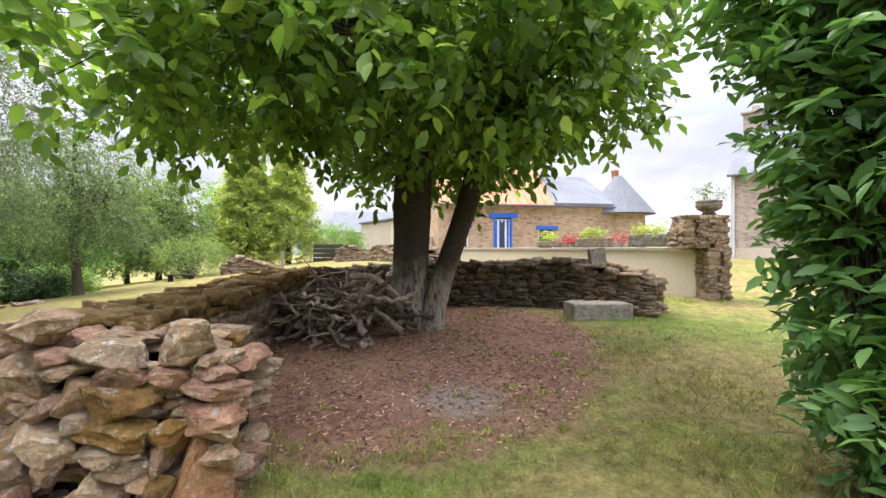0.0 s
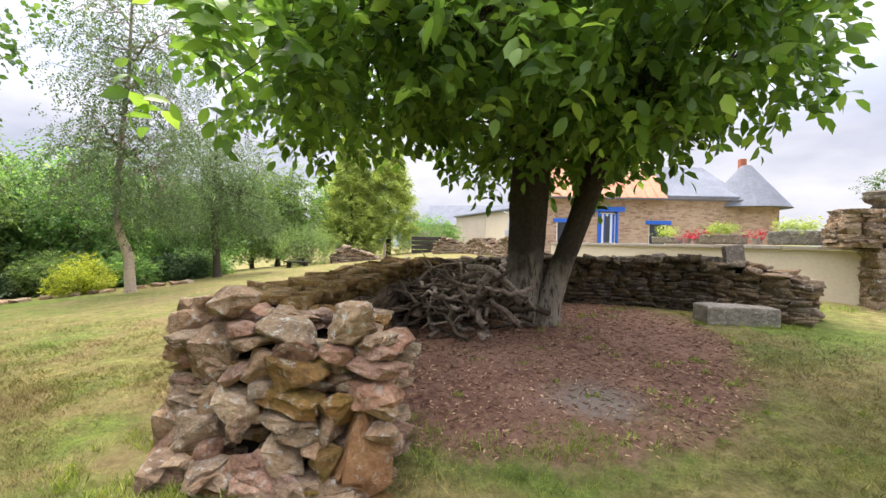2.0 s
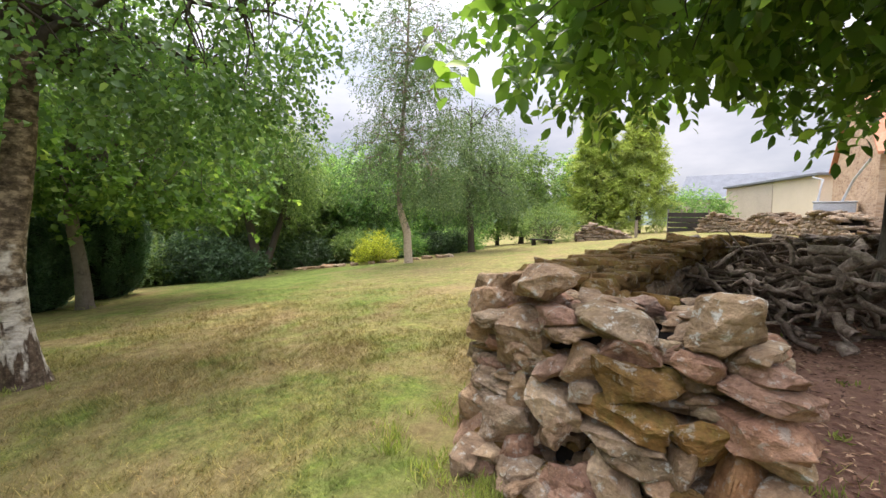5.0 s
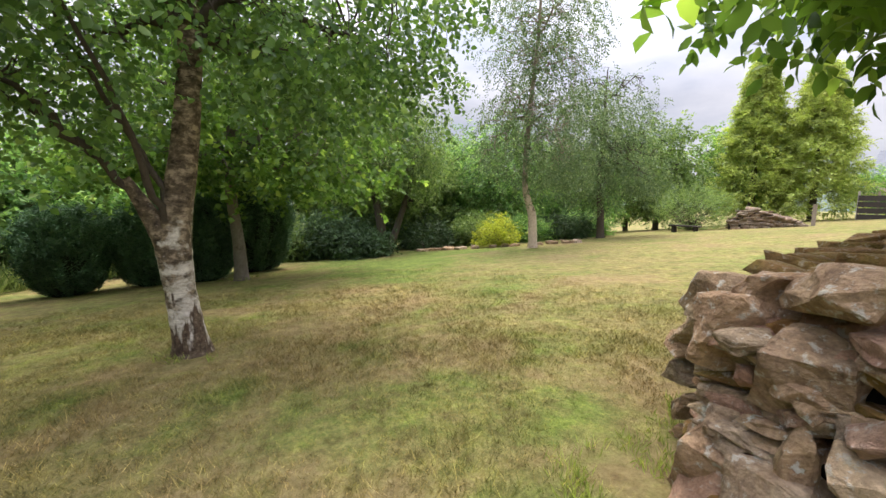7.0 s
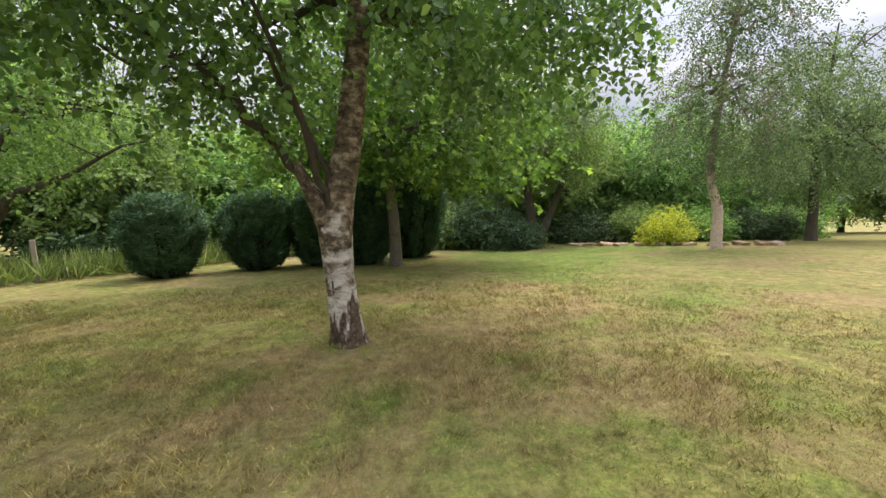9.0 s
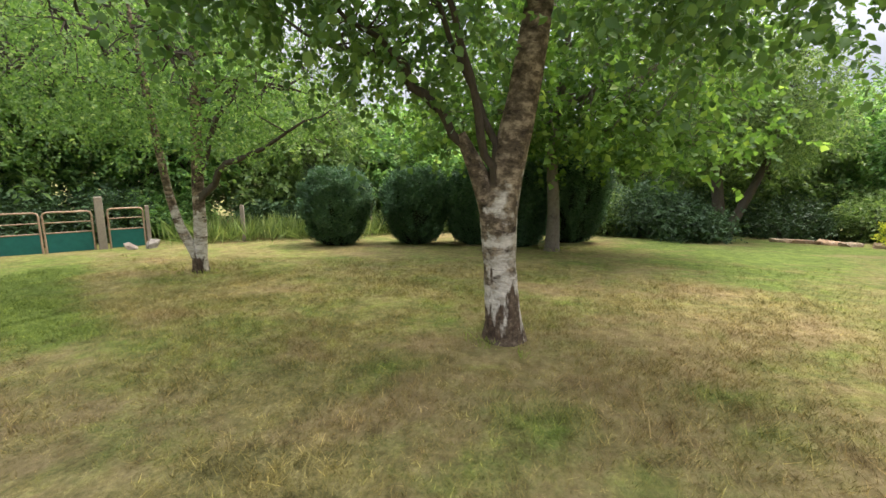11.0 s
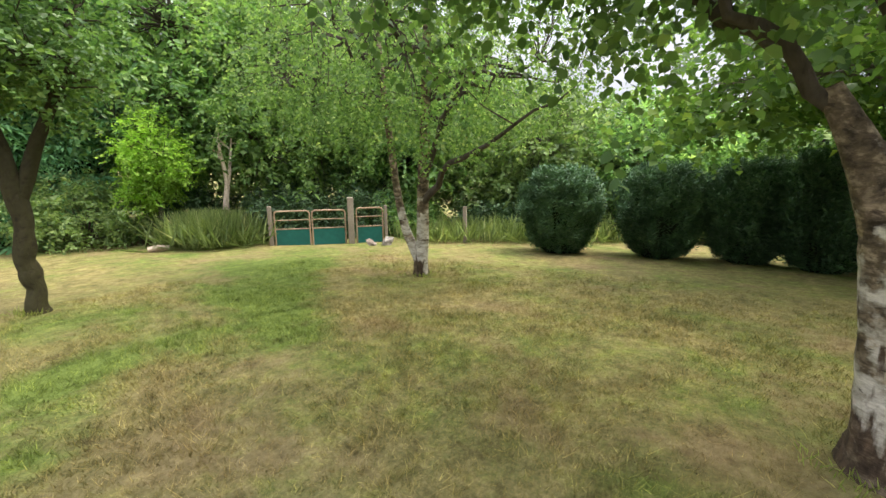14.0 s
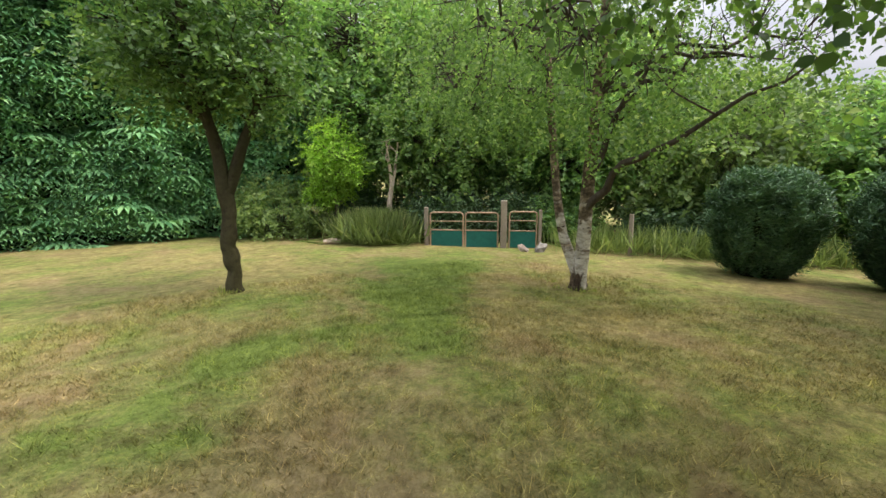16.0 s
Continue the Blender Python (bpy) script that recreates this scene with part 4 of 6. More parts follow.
def terrace():
    d = TB - TA
    L = d.length
    m = Matrix.Translation((TA.x, TA.y, 0)) @ Matrix.Rotation(math.atan2(d.y, d.x), 4, "Z")
    w = thing("terrace_wall", "low beige rendered terrace wall with a stone coping", "wall", kind="structure")
    part("wall_body", box(0.1, L, -0.3, 0, 0.1, 1.46, 0.01, m), RENDER, w)
    x = 0.1
    rng = random.Random(4)
    while x < L - 0.1:
        e = min(L, x + rng.uniform(0.5, 0.8))
        part("coping", box(x, e - 0.01, -0.35, 0.05, 1.464, 1.53 + rng.uniform(0, 0.015), 0.012, m), CONCRETE, w)
        x = e
    t = tagged(part("terrace", box(-0.2, 9.9, 15.3, 19.3, 0.2, 0.99), CONCRETE), "raised concrete terrace before the house", "terrace", kind="structure")
    return m, L


TM, TL = terrace()


def planter(s0, s1, h, leaf, seed, flowers=True):
    p = thing("stone_planter", "rough stone trough planter with yellow-green foliage", "planter", "planters on the wall")
    part("trough", box(s0, s1, -0.36, 0.02, 1.552, 1.552 + h, 0.03, TM), GRANITE, p)
    rng = np.random.default_rng(seed)
    n = int(70 * (s1 - s0))
    c = np.stack([rng.uniform(s0 + 0.1, s1 - 0.1, n), rng.uniform(-0.3, 0, n), rng.uniform(1.58 + h, 1.72 + h, n)], 1)
    c = c @ np.array(TM.to_3x3()).T + np.array(TM.translation)
    V, Fa = sprays(rng, c, unit(rng.normal(0, 1, (n, 3)) + np.array((0, 0, 0.8))), 3, 0.05, 5, 0.1, 0.1, 0.06, 0.025)
    tagged(mesh_np("plant", V, Fa, leaf, p), kind="stuff")
    return p


planter(0.67, 1.55, 0.27, L_CONIFER, 1)
planter(2.1, 2.95, 0.22, L_CONIFER, 2)
planter(3.6, 4.2, 0.16, L_CONIFER, 3)


def flowers(s, seed):
    p = thing("flower_pot", "small pot of bright red geraniums", "flowers", "red flowers on the wall")
    bm = bmesh.new()
    bmesh.ops.create_cone(bm, cap_ends=True, segments=14, radius1=0.07, radius2=0.10, depth=0.13, matrix=TM @ Matrix.Translation((s, -0.15, 1.617)))
    part("pot", bm, CONCRETE, p)
    rng = np.random.default_rng(seed)
    c = rng.normal(0, 1, (30, 3)) * (0.14, 0.08, 0.06) + (s, -0.15, 1.74)
    c = c @ np.array(TM.to_3x3()).T + np.array(TM.translation)
    V, Fa = sprays(rng, c, unit(rng.normal(0, 1, (30, 3))), 2, 0.03, 5, 0.05, 0.1, 0.035, 0.03)
    mesh_np("blossom", V, Fa, FLOWER_RED, p)


flowers(3.35, 1)
flowers(3.12, 2)
flowers(1.82, 3)


# ---- dry stone walls ----
def pose_stone(x, y, z, l, d, h, yaw, rng, tip=4):
    return pose(x, y, z, rng.uniform(-tip, tip), rng.uniform(-tip, tip), yaw + rng.uniform(-6, 6)) @ Matrix.Diagonal((l, d, h, 1))


class Wall:
    """A dry stone wall along a centre line: two faces of courses, a top and a core."""

    def __init__(self, line, half, z_top, seed, big=1.0):
        P = np.array(line, float)
        t = np.linspace(0, len(P) - 1, (len(P) - 1) * 16 + 1)
        Q = np.stack([np.interp(t, np.arange(len(P)), P[:, k]) for k in range(2)], 1)
        for _ in range(24):
            Q[1:-1] = (Q[:-2] + 2 * Q[1:-1] + Q[2:]) / 4
        self.Q, self.half, self.top, self.big = Q, half, z_top, big
        self.s = np.concatenate([[0], np.cumsum(np.linalg.norm(np.diff(Q, axis=0), axis=1))])
        self.rng = random.Random(seed)

    def at(self, s):
        x, y = np.interp(s, self.s, self.Q[:, 0]), np.interp(s, self.s, self.Q[:, 1])
        x2, y2 = np.interp(s + 0.05, self.s, self.Q[:, 0]), np.interp(s + 0.05, self.s, self.Q[:, 1])
        x1, y1 = np.interp(s - 0.05, self.s, self.Q[:, 0]), np.interp(s - 0.05, self.s, self.Q[:, 1])
        a = math.atan2(y2 - y1, x2 - x1)
        return x, y, a

    def stones(self, sides=(-1, 1), cap=True):
        r, out = self.rng, []
        L = self.s[-1]
        for sd in sides:
            f = 0.0
            while f < 1.0:
                hh = r.uniform(0.05, 0.115) * self.big
                s = r.uniform(-0.1, 0.1)
                while s < L:
                    l = r.uniform(0.14, 0.40) * self.big
                    x, y, a = self.at(min(L, max(0, s + l / 2)))
                    zb, zt = g1(x, y) - 0.05, self.top(min(L, max(0, s + l / 2)))
                    z = zb + (zt - zb) * f
                    batter = 0.07 * (1 - f)
                    o = sd * (self.half + batter - 0.10 + r.uniform(-0.03, 0.03))
                    dep = r.uniform(0.20, 0.30)
                    if z + hh < zt + 0.06:
                        out.append((r.randrange(16), pose_stone(x - math.sin(a) * o, y + math.cos(a) * o, z + hh / 2, l * 1.12, dep, hh * r.uniform(1.1, 1.4), math.degrees(a), r)))
                    s += l
                f += hh / 0.9
        if cap:
            s = 0.0
            while s < L:
                l = r.uniform(0.16, 0.40) * self.big
                x, y, a = self.at(s + l / 2)
                for o in (-0.75, 0.0, 0.7):
                    q = o * self.half + r.uniform(-0.05, 0.05)
                    out.append((r.randrange(16), pose_stone(x - math.sin(a) * q, y + math.cos(a) * q, self.top(s) + r.uniform(-0.02, 0.05), l, self.half * r.uniform(0.7, 1.2), r.uniform(0.06, 0.15), math.degrees(a) + r.uniform(-25, 25), r, 12)))
                s += l * 0.85
        return out

    def core(self, name, parent):
        n = len(self.Q)
        V, Fq = [], []
        for k in range(n):
            x, y, a = self.at(self.s[k])
            w = max(0.05, self.half - 0.1)
            zb, zt = g1(x, y) - 0.1, self.top(self.s[k]) - 0.05
            nx, ny = -math.sin(a) * w, math.cos(a) * w
            V += [(x - nx, y - ny, zb), (x + nx, y + ny, zb), (x + nx, y + ny, zt), (x - nx, y - ny, zt)]
            if k:
                b, c = 4 * (k - 1), 4 * k
                Fq += [(b, c, c + 3, b + 3), (b + 3, c + 3, c + 2, b + 2), (b + 2, c + 2, c + 1, b + 1), (b + 1, c + 1, c, b)]
        Fq += [(0, 3, 2, 1), (4 * n - 4, 4 * n - 3, 4 * n - 2, 4 * n - 1)]
        return mesh_np(name, V, Fq, GAP_SHADE, parent)


WALL = thing("dry_stone_wall", "curved dry stone wall of rough schist, mossy on top", "wall", kind="structure")
ARC = [(-2.46, 3.0), (-2.6, 4.4), (-2.7, 5.8), (-2.5, 7.2), (-1.7, 8.2), (-0.3, 8.55), (1.2, 8.45), (2.5, 8.05), (3.55, 7.3)]
arc = Wall(ARC, 0.33, lambda s: 0.93 + 0.035 * min(s, 9.5) + (0.03 * math.sin(s * 2.1)) - 0.12 * max(0.0, s - 9.0), 3)
arc.core("core", WALL)
arc_stones = arc.stones()
left = [q for q in arc_stones if q[1].translation.y < 7.3 and q[1].translation.x < 0]
back = [q for q in arc_stones if not (q[1].translation.y < 7.3 and q[1].translation.x < 0)]
caps = [q for q in left if q[1].translation.z > 0.85]
low = [q for q in left if q[1].translation.z <= 0.85]
rocks_joined("left_stones", low, WALL)(STONE)
rocks_joined("mossy_cap_stones", caps, WALL)(STONE_MOSS)
# back stones take the darker copy of schist, shade painted in
rocks_joined("back_stones", [q for q in back if q[1].translation.x < 2.5], WALL)(STONE_SHADED)
rocks_joined("end_stones", [q for q in back if q[1].translation.x >= 2.5], WALL)(STONE)


def end_block():
    part("end_core", box(-2.55, -1.45, 2.5, 3.25, -0.15, 0.76, 0.05), GAP_SHADE, WALL)
    rng = random.Random(9)
    kinds = "ggpmlg"

    def stone(x, y, z, w, h, roll, kind, depth=None, mesh=None):
        ob = new("stone", mesh or STONE_SET[kind][rng.randrange(len(STONE_SET[kind]))])
        ob.parent = WALL
        d = depth or min(0.34, max(0.16, 0.8 * w))
        ob.matrix_basis = pose(x, y + d * 0.35, z, rng.uniform(-5, 5), roll, rng.uniform(-8, 8)) @ Matrix.Diagonal((w * 1.18, d * 1.15, h * 1.13, 1))
        return ob

    pointed = worn_rock("pointed_rock", 77, KIND["o"], 0.72)
    stone(-2.26, 2.32, 1.05, 0.40, 0.20, 0, "g")
    stone(-2.66, 2.46, 0.80, 0.30, 0.32, -8, "g")
    stone(-2.34, 2.34, 0.73, 0.28, 0.34, 8, "g")
    stone(-2.09, 2.26, 0.92, 0.24, 0.10, 8, "p")
    stone(-2.03, 2.25, 0.86, 0.29, 0.09, 10, "g")
    stone(-1.82, 2.26, 0.92, 0.35, 0.18, 0, "l")
    stone(-1.73, 2.25, 0.83, 0.25, 0.12, 3, "p")
    stone(-1.70, 2.23, 0.69, 0.34, 0.19, 3, "m")
    stone(-1.72, 2.21, 0.54, 0.36, 0.14, 3, "m")
    stone(-2.07, 2.21, 0.48, 0.27, 0.17, 5, "g")
    stone(-1.93, 2.23, 0.71, 0.15, 0.20, 15, "g")
    stone(-2.10, 2.23, 0.66, 0.18, 0.09, -28, "p")
    stone(-2.60, 2.42, 0.42, 0.23, 0.12, 5, "g")
    stone(-2.64, 2.42, 0.28, 0.25, 0.15, 5, "g")
    stone(-2.33, 2.29, 0.33, 0.13, 0.48, 6, "l")
    stone(-2.06, 2.19, 0.35, 0.17, 0.21, 0, "g")
    stone(-1.72, 2.20, 0.44, 0.34, 0.09, -3, "g")
    stone(-1.67, 2.19, 0.36, 0.30, 0.14, 3, "l")
    stone(-1.43, 2.21, 0.52, 0.21, 0.18, 0, "m")
    stone(-1.47, 2.20, 0.41, 0.13, 0.18, 0, "g")
    stone(-1.38, 2.26, 1.00, 0.24, 0.23, 0, "l")
    stone(-1.45, 2.25, 0.82, 0.18, 0.11, 5, "p")
    stone(-1.27, 2.26, 0.89, 0.15, 0.08, -8, "g")
    stone(-1.24, 2.25, 0.83, 0.25, 0.09, -6, "p")
    stone(-1.22, 2.24, 0.76, 0.28, 0.10, 3, "p")
    stone(-1.24, 2.22, 0.62, 0.31, 0.18, 8, "p")
    stone(-1.17, 2.21, 0.53, 0.17, 0.11, 0, "l")
    stone(-1.15, 2.20, 0.41, 0.16, 0.12, 0, "g")
    stone(-1.29, 2.16, 0.27, 0.32, 0.46, 0, "o", 0.3, pointed)
    stone(-1.47, 2.17, 0.22, 0.16, 0.22, 0, "m")
    stone(-1.73, 2.17, 0.22, 0.25, 0.15, 22, "g")
    stone(-1.96, 2.16, 0.12, 0.23, 0.20, 0, "p")
    stone(-1.77, 2.16, 0.11, 0.37, 0.16, 22, "p")
    stone(-2.62, 2.33, 0.22, 0.25, 0.40, 15, "g")
    stone(-2.38, 2.24, 0.24, 0.31, 0.28, 0, "g")
    stone(-2.50, 2.27, 0.10, 0.22, 0.18, 0, "m")
    stone(-2.32, 2.22, 0.06, 0.23, 0.35, 0, "p")
    stone(-2.60, 2.30, 0.00, 0.30, 0.49, 0, "p")
    stone(-1.91, 2.22, 0.59, 0.13, 0.10, 0, "g")
    stone(-1.54, 2.18, 0.30, 0.12, 0.09, 0, "g")

    def side(x, y, z, w, h, kind):
        ob = new("stone", STONE_SET[kind][rng.randrange(len(STONE_SET[kind]))])
        ob.parent = WALL
        ob.matrix_basis = pose(x + 0.03, y + 0.12, z, rng.uniform(-6, 6), rng.uniform(-4, 10), -38 + rng.uniform(-8, 8)) @ Matrix.Diagonal((w * 1.16, 0.34, h * 1.2, 1))

    side(-2.86, 2.72, 0.86, 0.52, 0.30, "l")
    side(-2.94, 2.80, 0.66, 0.36, 0.20, "g")
    side(-2.60, 2.54, 0.98, 0.25, 0.18, "g")
    side(-2.71, 2.62, 0.73, 0.34, 0.18, "g")
    side(-2.52, 2.47, 0.80, 0.19, 0.17, "p")
    side(-2.70, 2.61, 0.51, 0.26, 0.22, "p")
    side(-2.51, 2.46, 0.67, 0.17, 0.15, "g")
    side(-3.04, 2.88, 0.56, 0.21, 0.17, "g")
    side(-3.04, 2.88, 0.38, 0.19, 0.14, "g")
    side(-2.97, 2.83, 0.22, 0.22, 0.17, "g")
    side(-2.72, 2.63, 0.28, 0.28, 0.14, "p")
    side(-2.52, 2.47, 0.49, 0.26, 0.12, "p")
    side(-2.53, 2.48, 0.35, 0.30, 0.12, "g")
    side(-3.00, 2.85, 0.01, 0.23, 0.20, "g")
    side(-2.75, 2.66, 0.10, 0.24, 0.12, "m")
    # sides and foot of the end, less regular
    for k in range(95):
        kd = rng.choice(kinds)
        ob = new("stone", STONE_SET[kd][rng.randrange(len(STONE_SET[kd]))])
        ob.parent = WALL
        ob.matrix_basis = pose(rng.uniform(-2.55, -1.25), rng.uniform(2.38, 2.46), rng.uniform(0.0, 0.85), rng.uniform(-15, 15), rng.uniform(-20, 20), rng.uniform(-20, 20)) @ Matrix.Diagonal((rng.uniform(0.10, 0.22), 0.18, rng.uniform(0.05, 0.12), 1))
    for k in range(175):
        sd = rng.choice("rrlllbbttf")
        z = rng.uniform(-0.02, 0.86)
        w, h = rng.uniform(0.14, 0.34), rng.uniform(0.06, 0.15)
        kd = rng.choice(kinds)
        if sd == "r":
            x, y, yaw = -1.36 + 0.1 * (0.9 - z), rng.uniform(2.35, 3.2), 90
        elif sd == "l":
            y = rng.uniform(2.35, 3.25)
            x, yaw = -2.72 - 0.06 * (0.9 - z) + max(0, 2.75 - y) * 0.55, 90
        elif sd == "f":
            x, y, yaw = rng.uniform(-2.55, -1.3), rng.uniform(2.42, 2.48), 0
        elif sd == "b":
            x, y, z, yaw = rng.uniform(-2.5, -1.2), rng.uniform(2.14, 2.26), rng.uniform(-0.03, 0.12), 0
            w, h = w * 0.95, h * 1.2
        else:
            x, y, z, yaw = rng.uniform(-2.8, -1.4), rng.uniform(2.5, 3.2), rng.uniform(0.84, 0.93), rng.uniform(0, 180)
        ob = new("stone", STONE_SET[kd][rng.randrange(len(STONE_SET[kd]))])
        ob.parent = WALL
        ob.matrix_basis = pose(x, y, z, rng.uniform(-7, 7), rng.uniform(-7, 7), yaw + rng.uniform(-14, 14)) @ Matrix.Diagonal((w, rng.uniform(0.2, 0.32), h, 1))


STONE_SET = {k: [worn_rock("rock_" + k, 100 + 10 * i + j, KIND[k]) for j in range(7)] for i, k in enumerate("gpmlo")}
end_block()


def flat_stone():
    bm = box(-0.5, 0.5, -0.21, 0.21, -0.06, 0.25, 0.025)
    bmesh.ops.triangulate(bm, faces=bm.faces[:])
    bmesh.ops.subdivide_edges(bm, edges=[e for e in bm.edges if e.calc_length() > 0.12], cuts=4, use_grid_fill=True)
    for v in bm.verts:
        v.co += 0.022 * noise.noise_vector(v.co * 5.0)
    bmesh.ops.transform(bm, matrix=pose(2.5, 6.98, g1(2.5, 6.98), 0, 1, 8), verts=bm.verts[:])
    b = part("stone_bench", bm, GRANITE)
    tagged(b, "rough grey granite slab bench on the grass", "bench")
    s = tagged(part("upright_slab", box(-0.16, 0.16, -0.05, 0.05, 0.0, 0.3, 0.02, pose(2.78, 7.72, 1.22, -6, -6, 15)), GRANITE), "small pale square slab leaning on the wall top", "slab")


flat_stone()


def pillar():
    p = thing("stone_pillar", "tall dry stone gate pillar with a stepped top", "pillar")
    x0, y0, z0 = 5.42, 8.75, g1(5.42, 8.75)
    part("core", box(x0 - 0.15, x0 + 0.15, y0 - 0.15, y0 + 0.15, z0 - 0.1, 2.12), GAP_SHADE, p)
    part("core", box(x0 - 0.62, x0 - 0.152, y0 - 0.14, y0 + 0.15, 1.5, 2.05), GAP_SHADE, p)
    r = random.Random(12)
    z = z0 - 0.04
    meshes = [rock_mesh("course_stone", 300 + k, 0.8, STONE) for k in range(8)]
    while z < 2.16:
        h = r.uniform(0.055, 0.10)
        wide = (0.72 - 0.3 * max(0, z - 1.85)) if z > 1.5 else 0.22
        x = x0 - wide
        while x < x0 + 0.19:
            l = min(r.uniform(0.2, 0.36), x0 + 0.25 - x)
            for yy in (y0 - 0.16, y0 + 0.16):
                ob = new("stone", meshes[r.randrange(8)])
                ob.parent = p
                ob.matrix_basis = pose(x + l / 2, yy, z + h / 2, r.uniform(-3, 3), r.uniform(-3, 3), r.uniform(-6, 6)) @ Matrix.Diagonal((l * 1.12, r.uniform(0.26, 0.34), h * 1.25, 1))
            x += l
        for xx in (x0 - wide + 0.1, x0 + 0.15):
            ob = new("stone", meshes[r.randrange(8)])
            ob.parent = p
            ob.matrix_basis = pose(xx, y0, z + h / 2, r.uniform(-3, 3), r.uniform(-3, 3), 90 + r.uniform(-6, 6)) @ Matrix.Diagonal((0.34, r.uniform(0.24, 0.32), h * 1.25, 1))
        z += h
    u = thing("stone_urn", "weathered round stone urn on the pillar", "urn")
    prof = [(0.10, 2.18), (0.14, 2.2), (0.10, 2.25), (0.20, 2.30), (0.25, 2.38), (0.22, 2.42), (0.25, 2.46), (0.23, 2.48), (0.0, 2.47)]
    n = 20
    a = np.arange(n) * 2 * np.pi / n
    V = np.concatenate([np.stack([x0 - 0.02 + rr * np.cos(a), y0 + rr * np.sin(a), np.full(n, zz)], 1) for rr, zz in prof])
    i, j = np.meshgrid(np.arange(len(prof) - 1), np.arange(n), indexing="ij")
    Fq = np.stack([i * n + j, i * n + (j + 1) % n, (i + 1) * n + (j + 1) % n, (i + 1) * n + j], -1).reshape(-1, 4)
    mesh_np("bowl", V, Fq, GRANITE, u, smooth=True)
    rng = np.random.default_rng(3)
    c = rng.normal(0, 0.1, (40, 3)) + (x0 - 0.02, y0, 2.58)
    V, Fa = sprays(rng, c, unit(rng.normal(0, 1, (40, 3)) + np.array((0, 0, 1.0))), 3, 0.05, 5, 0.12, 0.0, 0.05, 0.02)
    tagged(mesh_np("plant", V, Fa, L_SILVER, u), kind="stuff")


pillar()


def stone_heap(name, label, line, half, height, seed):
    t = thing(name, label, "stone heap")
    L = sum(math.dist(line[k], line[k + 1]) for k in range(len(line) - 1))
    zb = g1(*line[0])
    w = Wall(line, half, lambda s: zb + height * (0.8 + 0.25 * math.sin(s * 1.7 + 1)) * min(1, 0.35 + s / 0.8, 0.35 + (L - s) / 0.8), seed, 1.25)
    w.core("core", t)
    tagged(rocks_joined("stone_rubble", w.stones(), t)(STONE), kind="stuff")


stone_heap("stone_heap", "heap of loose reddish schist slabs on the lawn", [(-11.2, 21.8), (-9.9, 22.4), (-8.8, 22.9)], 0.8, 0.85, 5)
stone_heap("low_stone_wall", "long low tumbled dry stone wall beyond the lawn", [(-6.1, 25.5), (-4.0, 24.6), (-2.0, 21.4), (-0.5, 18.6)], 0.5, 0.85, 6)


def yard_fence():
    f = thing("yard_fence", "dark slatted wooden fence in a metal frame", "fence")
    for k in range(4):
        x = -8.6 + 0.7 * k
        part("post", box(x - 0.04, x + 0.04, 28.6, 28.68, 0.3, 2.0, 0.01), CONCRETE if k == 0 else WOOD_OLD, f)
    for k in range(4):
        part("board", box(-8.6, -6.5, 28.56, 28.598, 0.65 + 0.3 * k, 0.9 + 0.3 * k), WOOD_DARK, f)
    p = thing("fence_post", "pale wooden fence posts by the stone heap", "post")
    part("post", box(-8.5, -8.38, 22.6, 22.72, 0.2, 1.35, 0.01), WOOD_OLD, p)
    b = thing("garden_bench", "low dark garden bench under the trees", "bench")
    part("seat", box(-12.9, -11.6, 19.9, 20.3, 0.26, 0.32, 0.01), WOOD_DARK, b)
    for x in (-12.75, -11.8):
        part("leg", box(x, x + 0.08, 19.95, 20.25, -0.3, 0.258), WOOD_DARK, b)


yard_fence()


# ---- branch pile ----
def branch_pile():
    p = thing("branch_pile", "tangled heap of grey dead cut branches", "branch pile")
    rng = np.random.default_rng(21)
    for k in range(150):
        c = np.array((rng.uniform(-2.35, -0.75), rng.uniform(5.6, 7.35), 0))
        f = 1 - ((c[0] + 1.55) / 1.25) ** 2 * 0.6
        c[2] = g1(*c[:2]) + rng.uniform(0.06, 0.66) * f
        a = rng.uniform(0, 2 * np.pi)
        d = np.array((math.cos(a), math.sin(a) * 0.7, rng.normal(0, 0.38)))
        L = rng.uniform(0.7, 1.8)
        n = 11
        P = c + d * np.linspace(-L / 2, L / 2, n)[:, None]
        P += np.cumsum(rng.normal(0, 0.045, (n, 3)), 0)
        P[:, 0] = np.clip(P[:, 0], -2.42, 9)
        P[:, 2] = np.clip(P[:, 2], gz(P[:, 0], P[:, 1]) + 0.03, gz(P[:, 0], P[:, 1]) + 0.82 + rng.uniform(-0.1, 0.06))
        r0 = rng.choice((0.016, 0.026, 0.038, 0.052))
        parts_ = [tube(P, np.linspace(r0, r0 * 0.45, n) * rng.uniform(0.85, 1.15, n), 6)]
        for q in range(rng.integers(0, 3)):
            i = rng.integers(2, n - 1)
            Q = P[i] + np.linspace(0, 1, 4)[:, None] * (d * 0.5 + rng.normal(0, 0.5, 3)) * 0.3
            parts_.append(tube(Q, np.linspace(r0 * 0.6, 0.005, 4), 5))
        V, Fq = join(parts_)
        mesh_np("branch", V, Fq, DEAD, p, smooth=True)


branch_pile()


